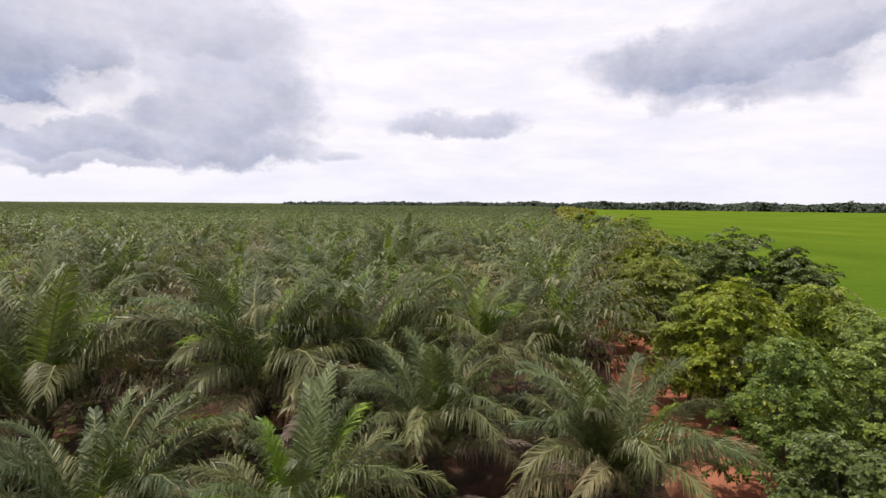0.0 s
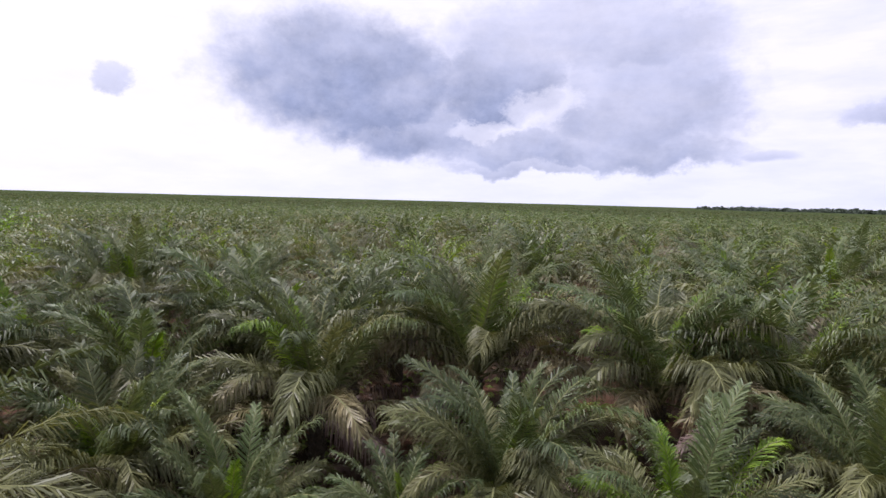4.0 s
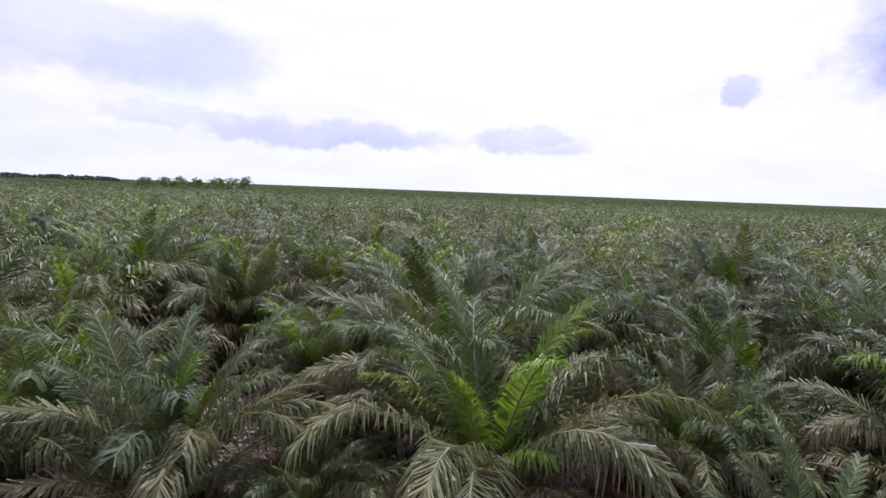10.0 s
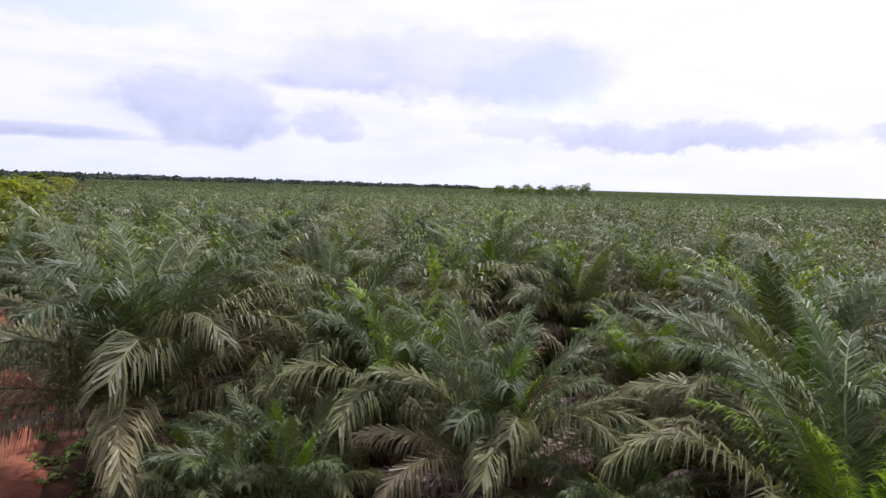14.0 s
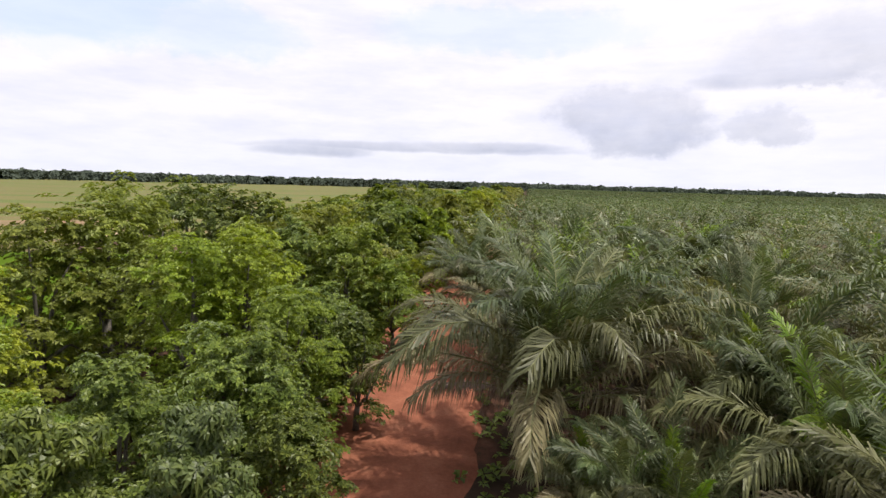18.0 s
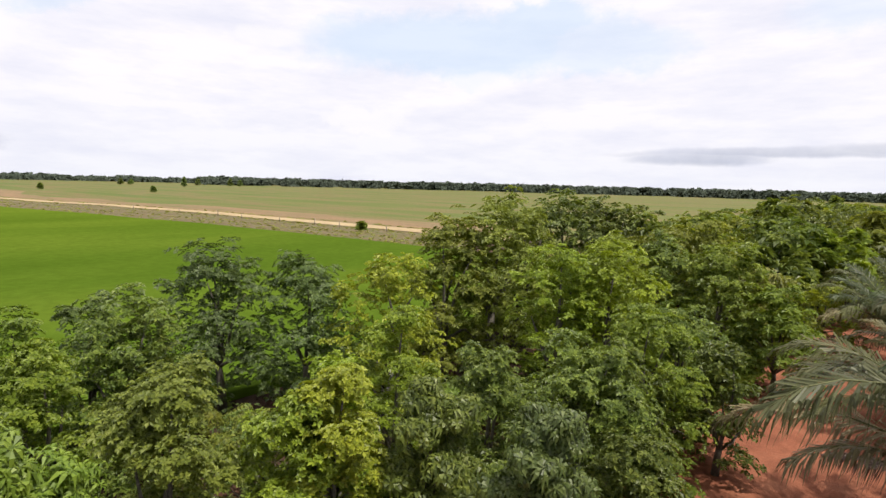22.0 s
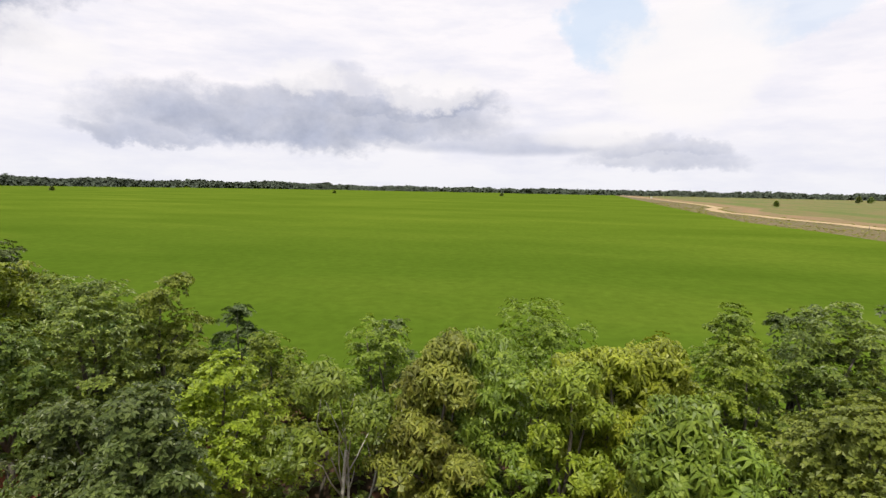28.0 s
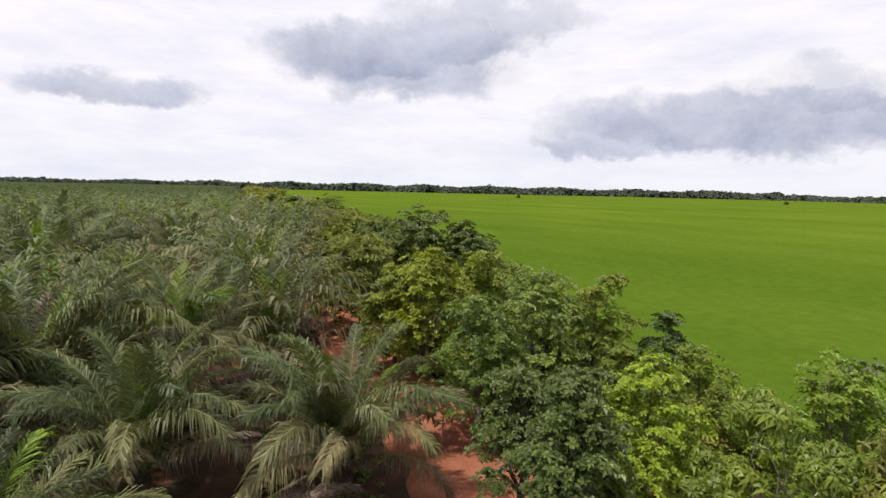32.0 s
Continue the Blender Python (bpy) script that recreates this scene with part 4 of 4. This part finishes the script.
belt_tree(245.6, 25.0, 7.8, 1.9, "dark", "oval", 700, "dark green bushy tree")
belt_tree(238.8, 31.5, 9.7, 3.0, "grey", "small", 900, "tall dark blue-green tree with open crown")
belt_tree(230.1, 30.2, 9.0, 2.8, "grey", "small", 900, "tall dark blue-green tree with open crown")
belt_tree(245.5, 15.9, 7.6, 2.0, "olive", "small", 1300, "rounded olive shrub with fine leaves")
belt_tree(256.5, 14.4, 7.0, 1.8, "green", "palmate", 650, "fresh green tree with broad leaf rosettes")
belt_tree(232.1, 15.4, 7.1, 1.6, "bright", "small", 1100, "yellowish rounded shrub with fine leaves")
belt_tree(227.1, 17.9, 7.2, 1.4, "bright", "oval", 600, "light green leafy roadside shrub")
belt_tree(221.3, 27.7, 9.6, 2.8, "bright", "oval", 900, "light green broadleaf tree")
belt_tree(271.8, 16.7, 7.2, 1.5, "bright", "palmate", 520, "bright yellow-green tree with palmate leaves")
belt_tree(286.6, 16.2, 7.9, 1.6, "olive", "palmate", 520, "tree with large drooping palmate leaves")
belt_tree(209.9, 36.9, 12.6, 5.2, "olive", "oval", 1500, "large olive tree with broad crown")
belt_tree(214.9, 34.2, 11.0, 2.8, "olive", "oval", 800, "olive broadleaf tree in the belt")
belt_tree(202.3, 66.8, 12.9, 6.9, "dark", "oval", 900, "dark green spreading tree in the belt")
belt_tree(197.6, 64.3, 12.6, 4.9, "dark", "oval", 700, "dark green spreading tree in the belt")
belt_tree(203.0, 29.1, 10.3, 2.7, "bright", "oval", 900, "yellow-green tree in the belt")
belt_tree(197.1, 30.5, 10.0, 3.3, "bright", "oval", 1000, "bright green tree beside the red road")
belt_tree(221.0, 20.6, 8.1, 1.8, "bright", "oval", 800, "light green leafy tree")
belt_tree(216.0, 15.4, 7.0, 1.6, "dark", "palmate", 600, "tree with large hand-shaped leaves")
belt_tree(209.0, 18.0, 7.3, 1.8, "dark", "oval", 900, "dark green tree beside the road")
belt_tree(199.4, 20.0, 7.9, 2.6, "dark", "oval", 1200, "dense dark green tree beside the red road")
belt_tree(202.6, 14.2, 7.1, 1.4, "deep", "palmate", 600, "leafy tree with broad leaf rosettes")
belt_tree(193.1, 43.5, 9.5, 3.8, "dark", "oval", 800, "dark green tree in the belt")
belt_tree(190.2, 56.5, 10.6, 5.2, "olive", "oval", 700, "olive broadleaf tree in the belt")
belt_tree(193.3, 24.0, 8.4, 2.4, "green", "oval", 900, "green tree beside the red road")
belt_tree(198.1, 34.3, 10.0, 3.2, "bright", "oval", 900, "yellow-green tree in the belt")
belt_tree(193.5, 51.2, 9.8, 5.3, "olive", "oval", 800, "olive broadleaf tree in the belt")
belt_tree(187.3, 42.1, 9.6, 3.7, "green", "oval", 800, "yellow-green tree beside the red road")
belt_tree(182.3, 77.3, 13.0, 7.1, "dark", "oval", 800, "dark green rounded tree in the belt")
belt_tree(177.6, 103.3, 11.7, 6.7, "dark", "oval", 600, "dark green rounded tree in the belt")
belt_tree(173.1, 129.4, 12.2, 6.9, "bright", "oval", 500, "yellow-green tree in the far belt")
belt_tree(190.6, 29.1, 7.5, 2.7, "dark", "oval", 900, "dark green tree at the road edge")
belt_tree(186.0, 26.5, 6.7, 1.6, "dark", "oval", 600, "dark green shrub at the road edge")
belt_tree(196.5, 21.3, 6.7, 2.2, "dark", "oval", 1100, "dense dark green tree beside the red road")
belt_tree(182.2, 39.6, 7.0, 2.6, "green", "oval", 600, "green tree beside the red road")
belt_tree(207.3, 42.0, 12.4, 3.2, "olive", "oval", 700, "large olive tree in the belt")
belt_tree(227.4, 15.4, 7.7, 1.6, "bright", "small", 900, "yellow-green leafy roadside shrub")
belt_tree(192.4, 17.4, 5.2, 1.5, "dark", "oval", 700, "dark green shrub at the road edge")
R = random.Random(23)
for i in range(700):
    y = R.uniform(-195, 220)
    y = y * (0.35 + 0.65 * abs(y) / 220)
    u = R.random()
    x = road_mid(y) + (5.3 if -50 < y < 52 else 1.2) + u * (belt_edge(y) - road_mid(y) - 6.6)
    d = math.hypot(x, y)
    inner = -31 < y < 21 and x > road_mid(y) + 13.5
    if any((x - a) ** 2 + (y - b) ** 2 < (1.3 + 0.42 * c) ** 2 for a, b, c in belt_spots):
        continue
    tone = R.choice(("dark", "olive", "olive", "green", "bright", "dark") if y < 15 else ("dark", "grey", "olive", "dark"))
    near = d < 30
    high = R.uniform(1.8, 3.0) if inner else R.uniform(2.8, 4.4) if d < 42 else (R.uniform(5.4, 7.2) if d < 60 else (R.uniform(9.0, 12.0) if y < 0 else R.uniform(6.8, 9.6)))
    wide = R.uniform(1.7, 2.3) if d < 42 else (R.uniform(2.8, 3.8) if d < 60 else R.uniform(3.6, 5.2))
    belt_spots.append((x, y, wide))
    tree(x, y, high, wide, tone, R.choice(("oval", "oval", "small", "palmate")) if d < 58 else "coarse" if d < 125 else "far", 300 + i, 230 if d < 58 else (230 if d < 125 else 110),
         {"dark": "dark green", "olive": "olive", "green": "fresh green", "bright": "yellow-green", "grey": "blue-green"}[tone] + " leafy tree in the roadside belt")
# low bushes that close the edge of the belt down to the road
R = random.Random(29)
y = -62.0
while y < 78:
    tone = R.choice(("dark", "dark", "green", "olive"))
    tree(road_mid(y) + R.uniform(4.0, 4.7), y, R.uniform(1.8, 3.1), R.uniform(1.1, 1.7), tone, R.choice(("oval", "small")), 1200 + int(y * 10), 170,
         {"dark": "dark green", "olive": "olive", "green": "fresh green"}[tone] + " low leafy bush at the road edge", 0, "bush", "bushes along the red road", "roadside_bush", 0.0)
    y += R.uniform(1.2, 2.0) if abs(y) < 40 else R.uniform(2.0, 3.0)

# far belt, clumps and woods
R = random.Random(31)


def woods(name, places, label, tone, leaf_size=1.0, per=34, kind="stuff", category="trees"):
    """Far trees joined: each a lumpy crown of coarse leaf clusters from the ground up."""
    P, O, S = [], [], []
    for x, y, high, wide in places:
        d = ball_dirs(rnp, per)
        d[:, 2] = np.abs(d[:, 2]) * 1.0
        q = d * np.array([[wide, wide, high * 0.7]]) * (0.75 + 0.35 * rnp.random(per))[:, None] + np.array([[x, y, high * 0.28]])
        P.append(q)
        O.append(d + np.array([[0, 0, 0.3]]))
        S.append(np.full(per, leaf_size * wide * 0.75) * rnp.uniform(0.7, 1.2, per))
    v, f = place_rosettes(rnp, ROS["far"], np.concatenate(P), np.concatenate(O), np.concatenate(S))
    return tagged(new(name, mesh_of(name, v, f, [TREE_LEAF[tone]])), label, category, "", kind)


far_belt = []
for i in range(150):
    for sgn in (-1, 1):
        y = sgn * (170 + i * 4.0 + R.uniform(-2, 2))
        far_belt.append((road_mid(y) + R.uniform(0.5, belt_width(y) - 2), y, R.uniform(6.0, 10.4), R.uniform(3.2, 5.0)))
woods("distant_tree_belt", far_belt, "distant belt of mixed green trees", "olive")
line = []
for i in range(1100):
    az = R.uniform(236, 376) if i % 3 else R.uniform(296, 376)
    x, y = at(az, 1500 + R.uniform(-20, 160) + 70 * math.sin(az * 0.11))
    tall = 0.55 if az < 296 else 1.0 - 0.5 * max(0, (az - 345) / 31)
    line.append((x, y, (15 + 3 * math.sin(az * 0.9) + R.uniform(-1.2, 1.2)) * tall, R.uniform(11, 17)))
for i in range(900):
    az = R.uniform(132, 240)
    x, y = at(az, 1250 + R.uniform(-20, 380))
    line.append((x, y, R.uniform(12, 15.5) * (0.5 + 0.5 * min(1, (az - 132) / 40)), R.uniform(11, 17)))
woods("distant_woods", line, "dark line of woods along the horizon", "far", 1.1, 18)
for az, dist, high, wide in ((127.6, 330, 10.6, 5.5), (128.9, 334, 10.0, 5), (130.5, 332, 9.4, 5), (126.2, 325, 9.6, 5), (124.4, 322, 10.8, 5.5), (123.2, 326, 11.0, 6),
                             (121.8, 322, 12.0, 4), (241.4, 690, 15.5, 5.0), (240.2, 830, 13.0, 6), (237.3, 830, 14.5, 7), (236.4, 840, 13, 7), (246.6, 800, 11, 6), (245.8, 800, 10.0, 6), (171.9, 150, 10.6, 2.6), (224.4, 114, 1.6, 0.62),
                             (244.0, 420, 5, 2.2), (252.5, 470, 4, 2.0), (278, 690, 3.5, 3), (295.5, 690, 3.5, 2.4), (320, 640, 4, 2.4)):
    dist, high, wide = dist * (2.1 if az < 132 else 1.3), high * (1.62 if az < 132 else 0.95 if 236 < az < 248 else 1.3), wide * (2.5 if az < 132 else 1.2 if az < 180 else 0.9) * (0.75 if 236 < az < 248 else 1)
    x, y = at(az - 1.2 if az < 132 else az, dist)
    tree(x, y, high, wide, "dark", "far", int(az * 10), 420 if wide > 0.8 else 60, "lone dark green tree standing far off" if wide > 0.8 else "small round bush beside the dirt road", 0, "tree" if wide > 0.8 else "bush", "", "far_tree" if wide > 0.8 else "bush", 0.05)

# ---- weeds ----
P, O = [], []
for i in range(15000):
    az, d = R.uniform(0, 360), 8 + 56 * R.random() ** 0.7
    x, y = at(az, d)
    u = x - road_mid(y)
    if (-6.0 if y < -4 else -3.2) < u < 2.4 or x > belt_edge(y) + 1 or (u < 0 and noise.noise((x * 0.22, y * 0.22, 8)) < -0.25):
        continue
    P.append((x, y, 0.05))
    O.append((R.uniform(-0.3, 0.3), R.uniform(-0.3, 0.3), 1))
wv_, wf_ = place_rosettes(rnp, ROS["oval"], np.array(P), np.array(O), rnp.uniform(0.8, 2.2, len(P)))
tagged(new("undergrowth", mesh_of("undergrowth", wv_, wf_, [TREE_LEAF["dark"]])), "low green weeds and ferns on the plantation floor", "weeds", "", "stuff")


# ---- small things ----
def twig(x, y, z, az, rise, length, radius, seed, label, name="bare_branch"):
    """A pale dry branch with side twigs that leans out of the bushes."""
    rng = random.Random(seed)
    base = Vector((x, y, z))
    d = Vector((way(az, rise)))
    ob = thing(name, pose(x, y, z), label, "branch", "bare branches in the belt")
    pts = [Vector((0, 0, 0))]
    for i in range(5):
        d = (d + Vector((rng.uniform(-0.16, 0.16), rng.uniform(-0.16, 0.16), rng.uniform(-0.05, 0.2)))).normalized()
        pts.append(pts[-1] + d * (length / 5))
    vs, fs = tube(pts, [radius * (1 - 0.15 * i) for i in range(6)], 6)
    part("stem", mesh_of("stem", vs, fs, [M_PALE], None, True), ob)
    for i in range(2, 6):
        for q in range(2):
            e = (d + Vector((rng.uniform(-0.9, 0.9), rng.uniform(-0.9, 0.9), rng.uniform(0.0, 0.7)))).normalized()
            ln = length * rng.uniform(0.16, 0.34)
            sv, sf = tube([pts[i], pts[i] + e * (ln * 0.5), pts[i] + (e + Vector((0, 0, 0.25))).normalized() * ln], [radius * 0.45, radius * 0.32, radius * 0.12], 4)
            part("side_twig", mesh_of("side_twig", sv, sf, [M_PALE], None, True), ob)
    return ob


for n, (az, dist, z, lean_az, rise, length, radius) in enumerate(((297.2, 16.8, 0.9, 300, 62, 3.9, 0.06), (296.4, 16.9, 1.0, 250, 48, 3.6, 0.05), (283, 15.6, 0.9, 320, 28, 5.2, 0.06),
                                                                 (222, 20.5, 2.4, 230, 40, 3.6, 0.035))):
    bx, by = at(az, dist)
    twig(bx, by, z, lean_az, rise, length, radius, 900 + n, "pale dry branch with thin bare twigs among leaves")

M_WHITE, wn_, wl_, wp_ = mat("white_paint")
wp_.inputs["Base Color"].default_value, wp_.inputs["Roughness"].default_value = (0.78, 0.78, 0.76, 1), 0.35
M_DARK, wn_, wl_, wp_ = mat("dark_rubber")
wp_.inputs["Base Color"].default_value, wp_.inputs["Roughness"].default_value = (0.03, 0.03, 0.03, 1), 0.7


def bevel_box(name, sx, sy, sz, r, material):
    bm = bmesh.new()
    bmesh.ops.create_cube(bm, size=1.0)
    bmesh.ops.scale(bm, vec=(sx, sy, sz), verts=bm.verts)
    bmesh.ops.bevel(bm, geom=bm.edges[:], offset=r, segments=2, affect="EDGES")
    me = bpy.data.meshes.new(name)
    bm.to_mesh(me)
    bm.free()
    me.materials.append(material)
    return me


truck = thing("truck", pose(930, tan_y(930) + 0.4, 0.22, 0, 0, 4), "small white truck far away on the dirt road", "truck")
part("cargo_box", bevel_box("cargo_box", 4.2, 2.2, 2.2, 0.08, M_WHITE), truck, pose(0.6, 0, 1.9))
part("cab", bevel_box("cab", 1.7, 2.1, 1.9, 0.2, M_WHITE), truck, pose(-2.5, 0, 1.6))
part("windscreen", bevel_box("windscreen", 0.06, 1.8, 0.7, 0.02, M_DARK), truck, pose(-3.36, 0, 2.0))
for wx in (-2.4, 1.6):
    for wy in (-0.95, 0.95):
        tv, tf = tube([Vector((0, -0.14, 0)), Vector((0, 0.14, 0))], [0.45, 0.45], 14)
        part("wheel", mesh_of("wheel", tv, tf, [M_DARK], None, False), truck, pose(wx, wy, 0.45))

# weeds on the bank of the dirt road
P, O = [], []
for i in range(2600):
    x = 64 + 600 * R.random() ** 1.6
    P.append((x, R.uniform(tan_y(x) + 5, along(BANK, x) - 0.5) if i % 6 else tan_y(x) - R.uniform(5, 8), 0.3))
    O.append((R.uniform(-0.3, 0.3), R.uniform(-0.3, 0.3), 1))
wv_, wf_ = place_rosettes(rnp, ROS["far"], np.array(P), np.array(O), rnp.uniform(0.3, 1.0, len(P)))
tagged(new("roadside_weeds", mesh_of("roadside_weeds", wv_, wf_, [TREE_LEAF["olive"]])), "dry olive weeds along the dirt road", "weeds", "", "stuff")

# worn posts along the bank of the dirt road
M_POST = bark_mat("grey_post_wood", (0.16, 0.13, 0.10), (0.36, 0.31, 0.25), 12.0)
for n, x in enumerate((96, 112, 126, 140, 157, 176, 198, 224)):
    pv, pf = tube([Vector((0, 0, -0.3)), Vector((0.02, 0, 0.8)), Vector((0.05, 0.03, 1.6 + 0.2 * (n % 3)))], [0.14, 0.12, 0.10], 7)
    post = tagged(new("fence_post", mesh_of("fence_post", pv, pf, [M_POST], None, True)), "weathered grey wooden post on the weedy bank", "post", "posts along the dirt road")
    post.matrix_basis = pose(x, tan_y(x) + 9 + 2 * math.sin(n * 2.1), 0.3, 3 * math.sin(n), 2 * math.cos(n * 3))
